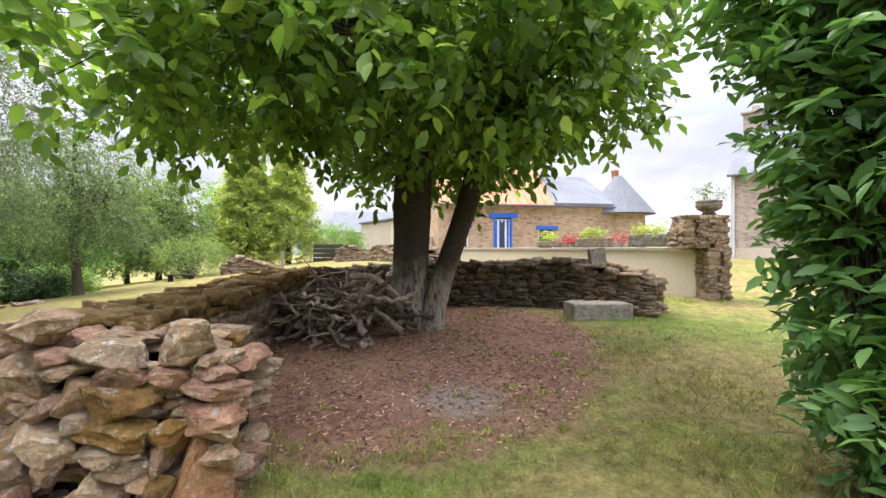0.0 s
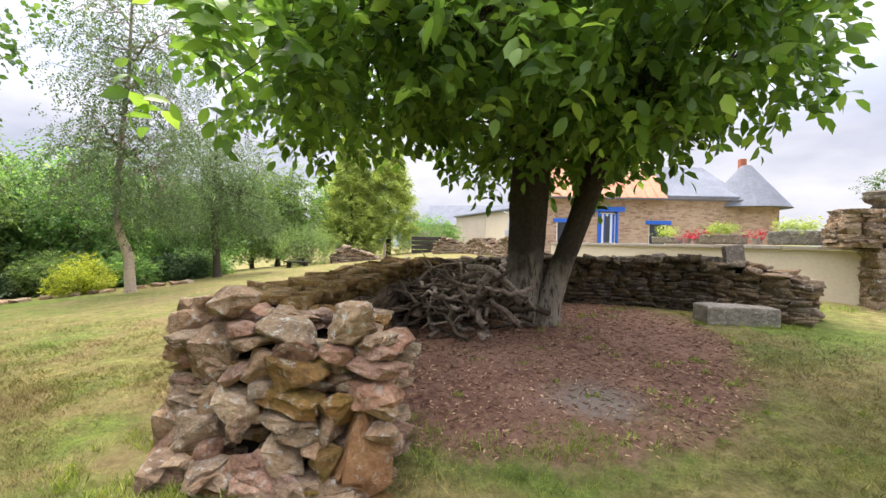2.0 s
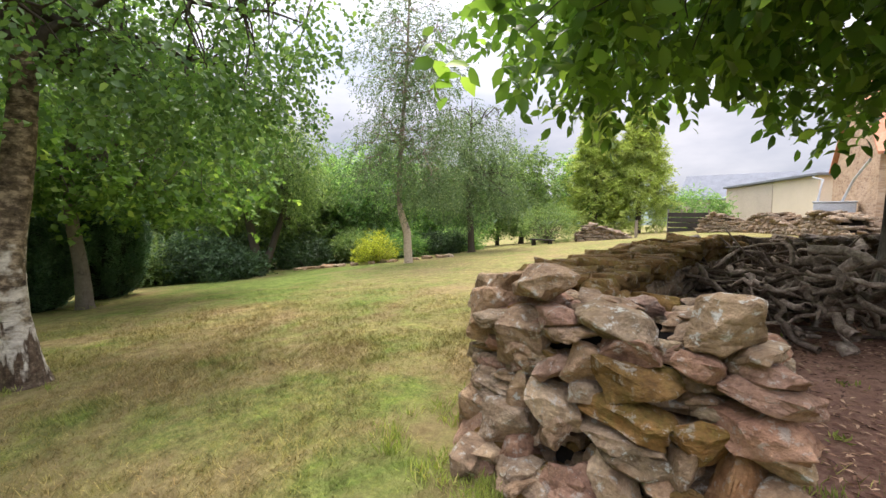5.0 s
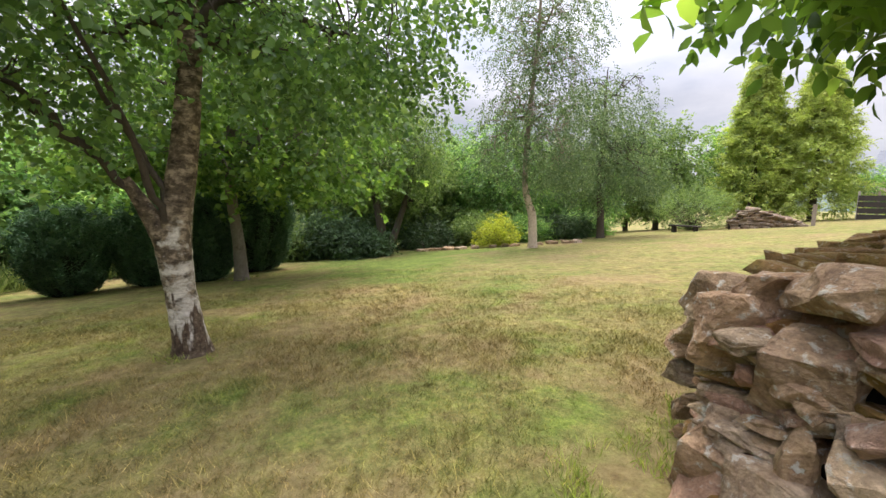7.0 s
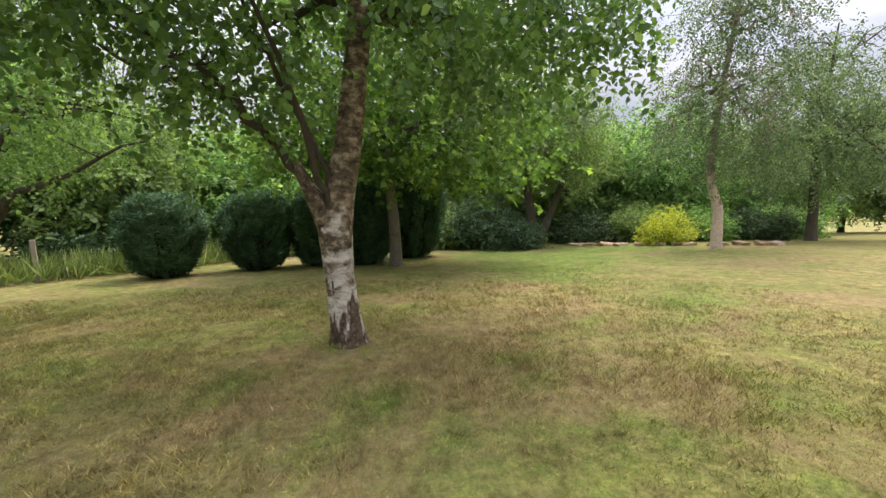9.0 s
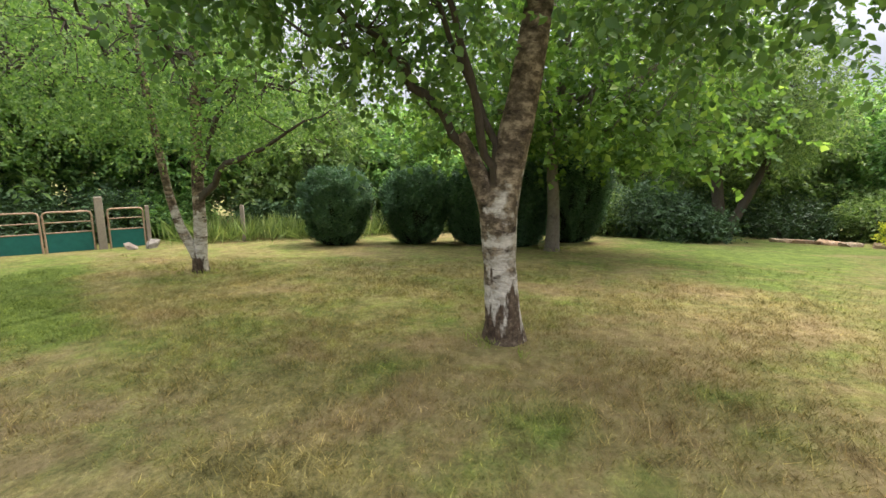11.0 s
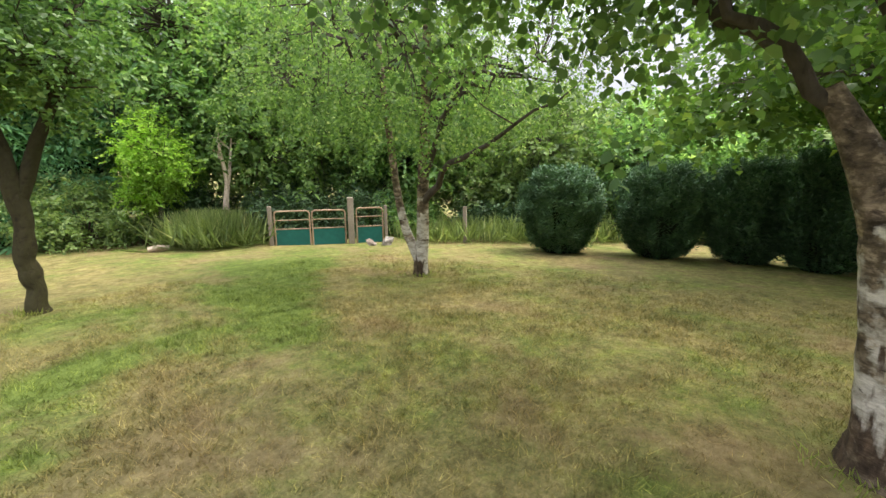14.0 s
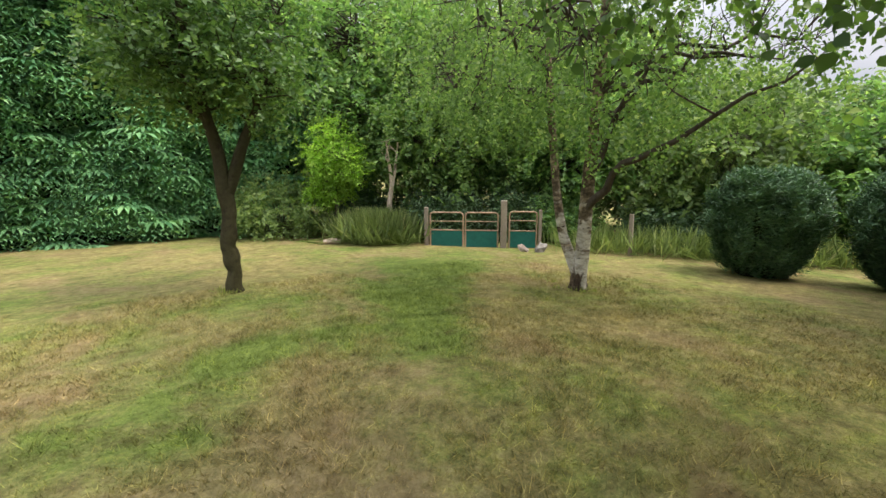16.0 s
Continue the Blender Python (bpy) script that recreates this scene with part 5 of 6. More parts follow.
# ---- trees of the garden ----
tree("walnut_tree", "broad walnut tree with two stems and big leaves", -0.36, 6.45,
     [[(-0.15, 0, -0.15, 0.36), (-0.15, 0, 0.12, 0.275), (-0.14, 0, 0.8, 0.25), (-0.08, 0, 2.0, 0.27), (0.0, 0.1, 3.2, 0.18), (0.1, 0.2, 4.8, 0.07)],
      [(0.16, -0.08, -0.15, 0.25), (0.2, -0.05, 0.2, 0.175), (0.42, 0, 0.95, 0.165), (0.82, 0, 2.1, 0.165), (1.02, 0, 3.2, 0.12), (1.2, 0, 4.6, 0.05)]],
     [(0, 0.2, 4.5, 3.7, 3.6, 1.9), (-1.9, -1.5, 3.2, 2.0, 2.0, 0.95), (-2.3, -3.3, 2.75, 0.7, 0.7, 0.4), (1.7, -0.9, 3.4, 1.5, 1.7, 0.8), (0.2, -2.2, 3.4, 1.9, 1.6, 0.9), (0.3, 0.4, 2.7, 1.7, 1.6, 0.5), (0.9, -0.9, 2.8, 1.2, 1.1, 0.4)],
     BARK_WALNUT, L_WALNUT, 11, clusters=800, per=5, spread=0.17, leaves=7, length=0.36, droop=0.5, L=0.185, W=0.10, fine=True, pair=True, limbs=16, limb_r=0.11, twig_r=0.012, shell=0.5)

shrub("laurel_bush", "tall dense laurel bush with glossy dark green leaves", 2.5, 2.25,
      [(0.16, 0, 1.15, 0.58, 0.62, 1.05), (0.1, 0, 2.3, 0.72, 0.75, 1.1), (0.0, 0.1, 3.3, 0.8, 0.85, 0.9)], L_LAUREL, 12, clusters=900, per=4, spread=0.09, leaves=8, length=0.22, droop=0.05, L=0.145, W=0.053, fine=True, shell=0.33, flat=0.9)

tree("birch_tree", "birch with white bark low down and brown peeling bark above", -6.72, 0.62,
     [[(0, 0, -0.15, 0.26), (0, 0, 0.03, 0.195), (0, -0.02, 0.22, 0.158), (0, -0.07, 0.7, 0.142), (0, -0.11, 1.15, 0.158), (0, -0.06, 1.5, 0.135), (0, 0.03, 2.1, 0.118), (0, 0.12, 3.0, 0.10), (0, 0.12, 4.5, 0.06), (0, 0.18, 6.6, 0.02)],
      [(0, -0.09, 0.9, 0.115), (0, -0.17, 1.15, 0.108), (0, -0.30, 1.45, 0.08), (0, -0.46, 1.75, 0.045)]],
     # blob at (1.5, -1.6, 4.0): overhead and mostly unseen, added to shade the lawn
     [(0, 0.2, 5.0, 3.0, 3.0, 2.2), (0.3, -1.4, 3.5, 1.5, 1.9, 0.9), (-0.6, 1.6, 3.6, 1.6, 1.6, 0.8), (0.9, -2.0, 3.3, 0.5, 0.8, 0.3), (1.5, -1.6, 4.0, 1.7, 1.7, 0.8), (-0.4, -1.7, 2.95, 1.5, 1.5, 0.5), (0.2, 1.3, 3.1, 1.3, 1.3, 0.5)],
     BARK_BIRCH, L_BIRCH_SHADED, 13, limb_bark=BARK_GREY, clusters=590, per=8, spread=0.2, leaves=8, length=0.3, droop=0.8, L=0.078, W=0.060, fine=True, limbs=12, limb_r=0.07, twig_r=0.008, shell=0.5, hang=0.5,
     forks=[([(0, -0.14, 1.1), (0, -0.36, 1.5), (0, -0.66, 1.95), (-0.05, -1.0, 2.35), (0.1, -1.5, 2.7), (0.2, -2.3, 3.2)], 0.046), ([(0, -0.11, 1.35), (0.1, -0.34, 2.0), (0.15, -0.75, 2.9), (0.2, -1.2, 3.8)], 0.036), ([(0, -0.12, 1.2), (0.25, -0.28, 1.7), (0.6, -0.5, 2.5), (0.9, -0.9, 3.4)], 0.04), ([(0, -0.65, 1.94), (-0.4, -1.15, 2.4), (-0.8, -2.0, 2.7), (-0.9, -2.8, 3.1)], 0.045)])

tree("maple_tree", "slender maple with a smooth pale trunk and broad leaves", -12.88, 1.9,
     [[(0, 0, -0.1, 0.2), (0, 0, 0.1, 0.155), (0, -0.03, 0.9, 0.125), (-0.05, -0.16, 2.1, 0.11), (0, -0.1, 3.4, 0.09), (0, 0, 5.2, 0.04)]],
     [(0, 0.2, 4.3, 3.3, 3.4, 2.2), (0.6, 1.4, 2.7, 2.1, 2.2, 0.75), (0.8, -1.9, 2.7, 1.9, 1.6, 0.7)],
     BARK_MAPLE, L_MAPLE, 14, clusters=460, per=6, spread=0.26, leaves=7, length=0.34, droop=0.4, L=0.14, W=0.13, limbs=10, limb_r=0.06, shell=0.45)

tree("birch_tree", "small spreading birch with forked white trunk", -9.42, -4.14,
     [[(0, 0, -0.1, 0.17), (0, 0, 0.08, 0.12), (0.02, 0.04, 0.5, 0.1), (0.05, 0.1, 1.5, 0.085), (0.1, 0.2, 3.0, 0.07), (0.1, 0.3, 5.0, 0.02)],
      [(0, -0.02, 0.2, 0.085), (0.10, -0.22, 0.7, 0.068), (0.2, -0.34, 1.5, 0.055), (0.2, -0.5, 2.8, 0.05), (0.2, -0.7, 4.2, 0.02)]],
     [(0, 0.2, 4.3, 3.2, 3.4, 2.0), (0.2, 0.4, 2.9, 2.0, 2.2, 0.55), (0.6, -1.8, 3.1, 1.4, 1.6, 0.7)],
     BARK_BIRCH, L_BIRCH, 15, limb_bark=BARK_GREY, clusters=560, per=7, spread=0.2, leaves=9, length=0.3, droop=0.8, L=0.055, W=0.04, limbs=14, limb_r=0.045, twig_r=0.008, hang=0.6,
     forks=[([(0.05, 0.08, 1.15), (0.2, 0.7, 1.75), (0.3, 1.5, 2.1), (0.3, 2.4, 2.6)], 0.06), ([(0.05, 0.1, 1.5), (0.1, 0.5, 2.3), (0.1, 1.0, 3.2)], 0.05)])

tree("apple_tree", "small old apple tree with a knobbly mossy trunk", -5.4, -6.68,
     [[(0, 0, -0.1, 0.15), (0, 0, 0.08, 0.105), (-0.02, 0.01, 0.3, 0.088), (-0.01, 0.0, 0.45, 0.108), (0.01, -0.01, 0.6, 0.090), (0.0, 0, 0.78, 0.104), (-0.03, 0.02, 0.95, 0.082), (-0.02, 0, 1.25, 0.098), (0.02, 0, 1.8, 0.075), (0.15, 0, 2.5, 0.06), (0.3, 0.1, 3.6, 0.03)],
      [(-0.02, 0, 1.3, 0.085), (-0.25, 0.05, 1.9, 0.07), (-0.6, 0.1, 2.7, 0.04), (-0.8, 0.1, 3.4, 0.02)]],
     [(0, 0, 3.5, 1.15, 1.15, 1.2), (-0.3, 0.1, 2.7, 0.8, 0.8, 0.45), (0.5, 0, 3.0, 0.8, 0.8, 0.6)],
     BARK_LICHEN, L_BIRCH_SHADED, 16, clusters=330, per=7, spread=0.17, leaves=7, length=0.22, droop=0.25, L=0.075, W=0.05, limbs=9, limb_r=0.05)

tree("silver_tree", "tall airy tree with silvery leaves and a peeled pale trunk", -12.5, 11.0,
     [[(0, 0, -0.1, 0.2), (0, 0, 0.1, 0.15), (-0.03, -0.03, 1.1, 0.14), (-0.2, -0.16, 1.7, 0.12), (-0.3, -0.22, 2.3, 0.09), (-0.25, -0.15, 4.5, 0.075), (-0.1, 0, 7.0, 0.05), (0, 0, 10.0, 0.02)]],
     [(0, 0, 7.2, 2.1, 2.1, 3.3), (0.2, 0, 4.2, 2.3, 2.3, 1.6), (0, 0, 3.0, 2.0, 2.0, 0.7)],
     BARK_PALE, L_SILVER, 17, clusters=520, per=7, spread=0.25, leaves=8, length=0.35, droop=0.9, L=0.10, W=0.045, limbs=26, limb_r=0.05, twig_r=0.01, hang=0.5)

tree("willow_tree", "grey-green willow with feathery low branches", -13.74, 16.2,
     [[(0, 0, -0.1, 0.24), (0, 0, 0.1, 0.17), (-0.05, 0, 1.0, 0.15), (-0.2, 0, 2.4, 0.12), (-0.2, 0.1, 5.0, 0.07), (-0.1, 0, 7.0, 0.02)]],
     [(0, 0, 5.2, 2.4, 2.4, 1.9), (0, 0, 3.2, 2.7, 2.7, 1.3)],
     BARK_GREY, L_SILVER, 18, clusters=400, per=8, spread=0.26, leaves=8, length=0.4, droop=1.0, L=0.12, W=0.05, limbs=22, limb_r=0.05, hang=1.0)

tree("willow_tree", "weeping willow with several leaning stems", -18.0, 8.0,
     [[(0, 0, -0.1, 0.26), (0, 0, 0.2, 0.2), (-0.1, -0.2, 1.5, 0.16), (-0.3, -0.5, 3.4, 0.09), (-0.3, -0.8, 5.0, 0.03)],
      [(0.1, 0.1, 0.0, 0.18), (0.2, 0.6, 1.4, 0.13), (0.3, 1.1, 3.0, 0.09), (0.3, 1.4, 4.6, 0.03)]],
     [(0, 0, 4.9, 2.5, 2.7, 1.7), (0, 0.3, 3.7, 2.4, 2.6, 0.7)],
     BARK_GREY, L_WILLOW, 19, clusters=620, per=8, spread=0.26, leaves=8, length=0.45, droop=1.3, L=0.13, W=0.05, limbs=16, limb_r=0.06, hang=0.4)

tree("lime_tree", "young tree with bright lime green leaves", -9.1, -12.2,
     [[(0, 0, -0.1, 0.1), (0, 0, 0.8, 0.07), (0.05, 0, 2.2, 0.04), (0, 0, 3.0, 0.015)]],
     [(0, 0, 2.3, 0.7, 0.7, 1.0), (0.2, -0.1, 1.4, 0.55, 0.5, 0.5), (-0.3, 0.3, 2.0, 0.5, 0.5, 0.4)],
     BARK_GREY, L_LIME, 20, clusters=230, per=7, spread=0.14, leaves=7, length=0.22, droop=0.4, L=0.1, W=0.05, limbs=6, limb_r=0.03)

tree("bare_tree", "thin dead tree with a forked grey top", -10.35, -11.3,
     [[(0, 0, -0.1, 0.1), (0.05, 0, 0.9, 0.075), (0, 0.1, 1.6, 0.06), (0.15, 0.15, 2.5, 0.03)], [(0, 0.1, 1.5, 0.05), (-0.2, 0, 2.1, 0.035), (-0.3, -0.05, 2.7, 0.02)]],
     [(0.0, 0.1, 2.6, 0.5, 0.5, 0.4)], BARK_PALE, L_WOODS, 22, clusters=16, per=2, spread=0.1, leaves=4, L=0.06, W=0.03, limbs=5, limb_r=0.025)


# ---- conifers beyond the lawn ----
def conifer(name, label, x, y, h, r, leaf, seed, n=900):
    rng = np.random.default_rng(seed)
    top = thing(name, label, "tree")
    top.location = (x, y, g1(x, y))
    V, Fq = tube([(0, 0, -0.1), (0, 0, h * 0.5), (0, 0, h * 0.95)], [0.2, 0.12, 0.03], 8)
    mesh_np("trunk", V, Fq, BARK_GREY, top)
    f = rng.uniform(0, 1, n) ** 0.7
    a = rng.uniform(0, 2 * np.pi, n)
    rr = r * (1 - f) ** 0.75 * (0.75 + 0.25 * np.sin(a * 3 + f * 40)) * rng.uniform(0.5, 1.05, n) + 0.08
    c = np.stack([rr * np.cos(a), rr * np.sin(a), 0.25 + f * (h - 0.2)], 1)
    out = np.stack([np.cos(a), np.sin(a), 0 * a + 0.15], 1)
    V, Fa = sprays(rng, c, out * 1.3, 3, 0.1, 10, 0.45, 0.35, 0.16, 0.07)
    mesh_np("crown", V, Fa, leaf, top)
    return top


conifer("conifer_tree", "tall light green cypress at the lawn edge", -13.5, 29.5, 9.2, 2.7, L_CONIFER, 1, 2200)
conifer("conifer_tree", "golden green conical cypress at the lawn edge", -10.9, 30.4, 8.2, 2.8, L_CONIFER, 2, 2200)
shrub("round_bush", "round light green bush beside the stone heap", -12.9, 21.8, [(0, 0, 1.1, 1.7, 1.5, 1.05)], L_WILLOW, 31, 230, 6, 0.16, 7, 0.25, 0.2, 0.08, 0.035)
shrub("golden_bush", "bright golden yellow shrub at the border", -15.0, 11.5, [(0, 0.1, 0.55, 0.75, 0.7, 0.55), (0, -0.5, 0.42, 0.55, 0.5, 0.4)], L_YELLOW, 32, 150, 6, 0.11, 7, 0.2, 0.0, 0.08, 0.04)


shrub("round_bush", "broad dark green bush behind the yard fence", -8.2, 32.6, [(0, 0, 1.3, 2.2, 1.4, 1.2), (1.4, -0.3, 1.0, 1.1, 0.9, 0.9)], L_WOODS, 33, 260, 6, 0.18, 7, 0.28, 0.2, 0.13, 0.06)


# ---- clipped cypresses ----
def clipped_cypress(x, y, r, h, seed):
    rng = np.random.default_rng(seed)
    top = thing("clipped_cypress", "dark clipped egg-shaped cypress, bare and brown underneath", "shrub", "row of clipped cypresses")
    top.location = (x, y, g1(x, y))
    V, Fq = tube([(0, 0, -0.1), (0, 0, 0.6)], [0.16, 0.12], 8)
    mesh_np("trunk", V, Fq, BARK_GREY, top)
    n, k = 40, 24
    ph, th = np.linspace(0, np.pi, k), np.arange(n) * 2 * np.pi / n
    prof = np.sin(ph) ** 0.75 * (1 - 0.16 * np.cos(ph * 1.0 + 0.4))
    R = r * 0.9 * prof[:, None] * (1 + 0.035 * np.sin(th * 9 + 1)[None] + 0.03 * np.sin(th * 17)[None])
    Z = h * 0.46 - h * 0.5 * np.cos(ph)[:, None] + 0 * R
    V = np.stack([R * np.cos(th), R * np.sin(th), Z], -1).reshape(-1, 3)
    i, j = np.meshgrid(np.arange(k - 1), np.arange(n), indexing="ij")
    Fq = np.stack([i * n + j, i * n + (j + 1) % n, (i + 1) * n + (j + 1) % n, (i + 1) * n + j], -1).reshape(-1, 4)
    mesh_np("inner_mass", V, Fq, INNER_SHADE, top, smooth=True)
    m = 620
    p_ = np.arccos(rng.uniform(-0.9, 1, m) * -1)
    t_ = rng.uniform(0, 2 * np.pi, m)
    lobes = 1 + 0.07 * np.sin(t_ * 9 + 1) + 0.05 * np.sin(t_ * 17) + 0.05 * np.sin(p_ * 6 + t_ * 2)
    rr = r * np.sin(p_) ** 0.75 * (1 - 0.16 * np.cos(p_ + 0.4)) * lobes * rng.uniform(0.86, 1.0, m)
    c = np.stack([rr * np.cos(t_), rr * np.sin(t_), np.maximum(0.05, h * 0.44 - h * 0.5 * np.cos(p_))], 1)
    out = np.stack([np.cos(t_) * 0.5, np.sin(t_) * 0.5, 0 * t_ + 0.9], 1)
    V, Fa = sprays(rng, c, out * 1.6, 8, 0.035, 11, 0.30, -0.6, 0.10, 0.024, jitter=0.3, wild=0.30)
    mesh_np("foliage", V, Fa, L_CYPRESS, top)


# near-black colour standing in for shade inside the cypresses and the hedge
INNER_SHADE = plain_mat("inner_shade", (0.016, 0.020, 0.011), 1.0, 0.0, 30, 0.4)
clipped_cypress(-13.35, -3.3, 0.68, 1.66, 1)
clipped_cypress(-13.9, -1.4, 0.68, 1.70, 2)
clipped_cypress(-14.1, 0.1, 0.62, 1.75, 3)
clipped_cypress(-13.75, 1.2, 0.66, 1.9, 5)
clipped_cypress(-15.1, 2.6, 0.86, 2.5, 4)


# ---- tall conifer hedge ----
def hedge():
    rng = np.random.default_rng(41)
    top = thing("conifer_hedge", "tall dense untrimmed conifer hedge with drooping fronds", "hedge")
    A, B = np.array((5.0, -15.2)), np.array((-8.9, -14.4))
    for k in range(9):
        q = A + (B - A) * (k + 0.5) / 9
        V, Fq = tube([(q[0], q[1] - 0.9, g1(*q) - 0.1), (q[0], q[1] - 0.9, 6.0)], [0.14, 0.05], 7)
        mesh_np("trunk", V, Fq, BARK_GREY, top)
    # added near-black block, gives the gaps between fronds their shade
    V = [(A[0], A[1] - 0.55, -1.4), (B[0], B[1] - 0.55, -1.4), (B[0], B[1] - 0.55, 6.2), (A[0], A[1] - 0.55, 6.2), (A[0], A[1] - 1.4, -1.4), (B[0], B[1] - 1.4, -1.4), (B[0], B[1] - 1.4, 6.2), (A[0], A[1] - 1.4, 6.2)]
    mesh_np("inner_mass", V, [(0, 1, 2, 3), (4, 7, 6, 5), (3, 2, 6, 7), (0, 4, 5, 1), (0, 3, 7, 4), (1, 5, 6, 2)], INNER_SHADE, top)
    n, fan = 1650, 9
    f = rng.uniform(-0.02, 1.02, n)
    z = np.round(rng.uniform(-1.0, 6.8, n) / 0.5) * 0.5 + 0.5 * (np.floor(f * 26) * 0.618 % 1) + rng.normal(0, 0.10, n)
    bulge = 0.38 * np.sin(f * 31 + z * 0.8) * np.cos(z * 1.9 + f * 9) + rng.normal(0, 0.20, n) - 0.05 * np.maximum(0, z - 3)
    c = np.stack([A[0] + (B[0] - A[0]) * f, A[1] + (B[1] - A[1]) * f + bulge - 0.25, z], 1)
    turn = rng.normal(0, 0.45, n)
    C, O = [], []
    for k in range(fan):
        a = turn + (k - (fan - 1) / 2) * 0.27
        o = np.stack([np.sin(a), np.cos(a), 0 * a + 0.12], 1)
        C.append(c + o * 0.12)
        O.append(o * 1.45)
    C, O = np.concatenate(C), np.concatenate(O)
    blades = leaf_arrays(C, O + np.array((0, 0, -0.38)), rng, 0.60, 0.12, True, 2.2)
    fringe = sprays(rng, C + O * 0.12, O, 1, 0.03, 9, 0.58, 0.85, 0.15, 0.045, jitter=0.25, flat=2.0, wild=0.10)
    V, Fa = join([blades, fringe])
    mesh_np("frond_mass", V, Fa, L_HEDGE, top)


hedge()


# ---- gate, fence posts ----
def gate():
    g = thing("tube_gate", "rusty tubular double gate with green sheeting below", "gate")
    A, B = Vector((-10.35, -9.4, 0)), Vector((-12.35, -7.6, 0))
    u = (B - A).normalized()
    rot = Matrix.Rotation(math.atan2(u.y, u.x), 4, "Z")
    z = -1.0

    def leaf(s0, s1, h):
        m = Matrix.Translation((A.x, A.y, z)) @ rot
        r = 0.02
        corner = 0.07
        pts = [(s0, 0, 0.05), (s0, 0, h - corner), (s0 + 0.02, 0, h - 0.02), (s0 + corner, 0, h), (s1 - corner, 0, h), (s1 - 0.02, 0, h - 0.02), (s1, 0, h - corner), (s1, 0, 0.05)]
        V, Fq = tube(pts, [r] * len(pts), 8)
        V = V @ np.array(m.to_3x3()).T + np.array(m.translation)
        lf = mesh_np("gate_leaf", V, Fq, RAIL_RUST, g, smooth=True)
        for zz in (0.48, h - 0.22):
            V, Fq = tube([(s0, 0, zz), ((s0 + s1) / 2, 0, zz), (s1, 0, zz)], [0.014] * 3, 7)
            V = V @ np.array(m.to_3x3()).T + np.array(m.translation)
            mesh_np("rail", V, Fq, RAIL_RUST, lf, smooth=True)
        part("sheet", box(s0 + 0.02, s1 - 0.02, -0.006, 0.006, 0.06, 0.46, 0, m), GREEN_SHEET, lf, "dull green sheet panel")

    leaf(0.06, 0.88, 0.92)
    leaf(0.94, 1.74, 0.92)
    leaf(2.02, 2.68, 0.95)
    for s, w, h in ((-0.04, 0.05, 1.05), (1.88, 0.075, 1.22), (2.76, 0.04, 1.0)):
        m = Matrix.Translation((A.x, A.y, z)) @ rot
        part("gate_post", box(s - w, s + w, -w, w, -0.15, h, 0.015, m), WOOD_OLD, g, "grey weathered wooden post")
    for x, y, h in ((-13.55, -5.85, 0.95), (-14.9, -4.6, 1.0), (-16.2, -3.2, 1.0)):
        p = tagged(part("fence_post", box(-0.045, 0.045, -0.045, 0.045, -0.1, h, 0.012, pose(x, y, g1(x, y), 2, -2, 20)), WOOD_OLD), "grey weathered wooden fence post at the lawn edge", "post", "fence posts")


gate()


def ground_bits():
    r = tagged(new("field_stone", worn_rock("boulder", 501, GRANITE)), "pale rounded boulder beside the gate", "stone")
    r.matrix_basis = pose(-12.0, -7.15, g1(-12.0, -7.15) + 0.09, 0, 0, 30) @ Matrix.Diagonal((0.42, 0.28, 0.24, 1))
    r = tagged(new("field_stone", worn_rock("boulder", 502, GRANITE)), "grey boulder beside the gate", "stone")
    r.matrix_basis = pose(-11.7, -7.4, g1(-11.7, -7.4) + 0.06, 0, 0, 80) @ Matrix.Diagonal((0.28, 0.22, 0.2, 1))
    V, Fq = tube([(-8.6, -10.8, g1(-8.6, -10.8) + 0.06), (-8.4, -10.9, g1(-8.4, -10.9) + 0.07), (-8.2, -10.95, g1(-8.2, -10.95) + 0.05)], [0.07, 0.08, 0.06], 9)
    tagged(mesh_np("log", V, Fq, BARK_PALE, smooth=True), "short pale log lying on the lawn", "log")
    rng = random.Random(6)
    for k in range(12):
        x, y = -16.5 + 0.36 * k + rng.uniform(-0.1, 0.1), 8.8 + 0.42 * k + rng.uniform(-0.2, 0.2)
        s = tagged(new("edging_stone", rock_mesh("edging", 520 + k, 0.7, KIND["g"])), "flat grey stone edging the border", "stone", "border edging stones")
        s.matrix_basis = pose(x, y, g1(x, y) + 0.04, 0, 0, rng.uniform(0, 180)) @ Matrix.Diagonal((rng.uniform(0.4, 0.8), 0.35, 0.16, 1))


ground_bits()


def tall_grass():
    rng = np.random.default_rng(51)
    n = 5200
    c = np.stack([rng.normal(-9.6, 0.4, n), rng.normal(-10.75, 0.45, n)], 1)
    base = np.c_[c, gz(c[:, 0], c[:, 1])]
    V, Fa = leaf_arrays(base, rng.normal(0, 0.4, (n, 3)) + np.array((0, 0, 1.0)), rng, 0.85, 0.013)
    tagged(mesh_np("tall_grass", V, Fa, L_FIELD), "clump of tall seeding grass beside the gate", "grass", kind="stuff")
    n = 2600
    s = rng.uniform(0, 1, n)
    c = np.stack([-13.2 - 4.5 * s + rng.normal(0, 0.4, n), -6.9 + 5.2 * s + rng.normal(0, 0.5, n)], 1)
    base = np.c_[c, gz(c[:, 0], c[:, 1])]
    V, Fa = leaf_arrays(base, rng.normal(0, 0.45, (n, 3)) + np.array((0, 0, 1.0)), rng, 0.7, 0.014)
    tagged(mesh_np("rough_grass", V, Fa, L_FIELD), "rough tall grass along the fence", "grass", kind="stuff")


tall_grass()


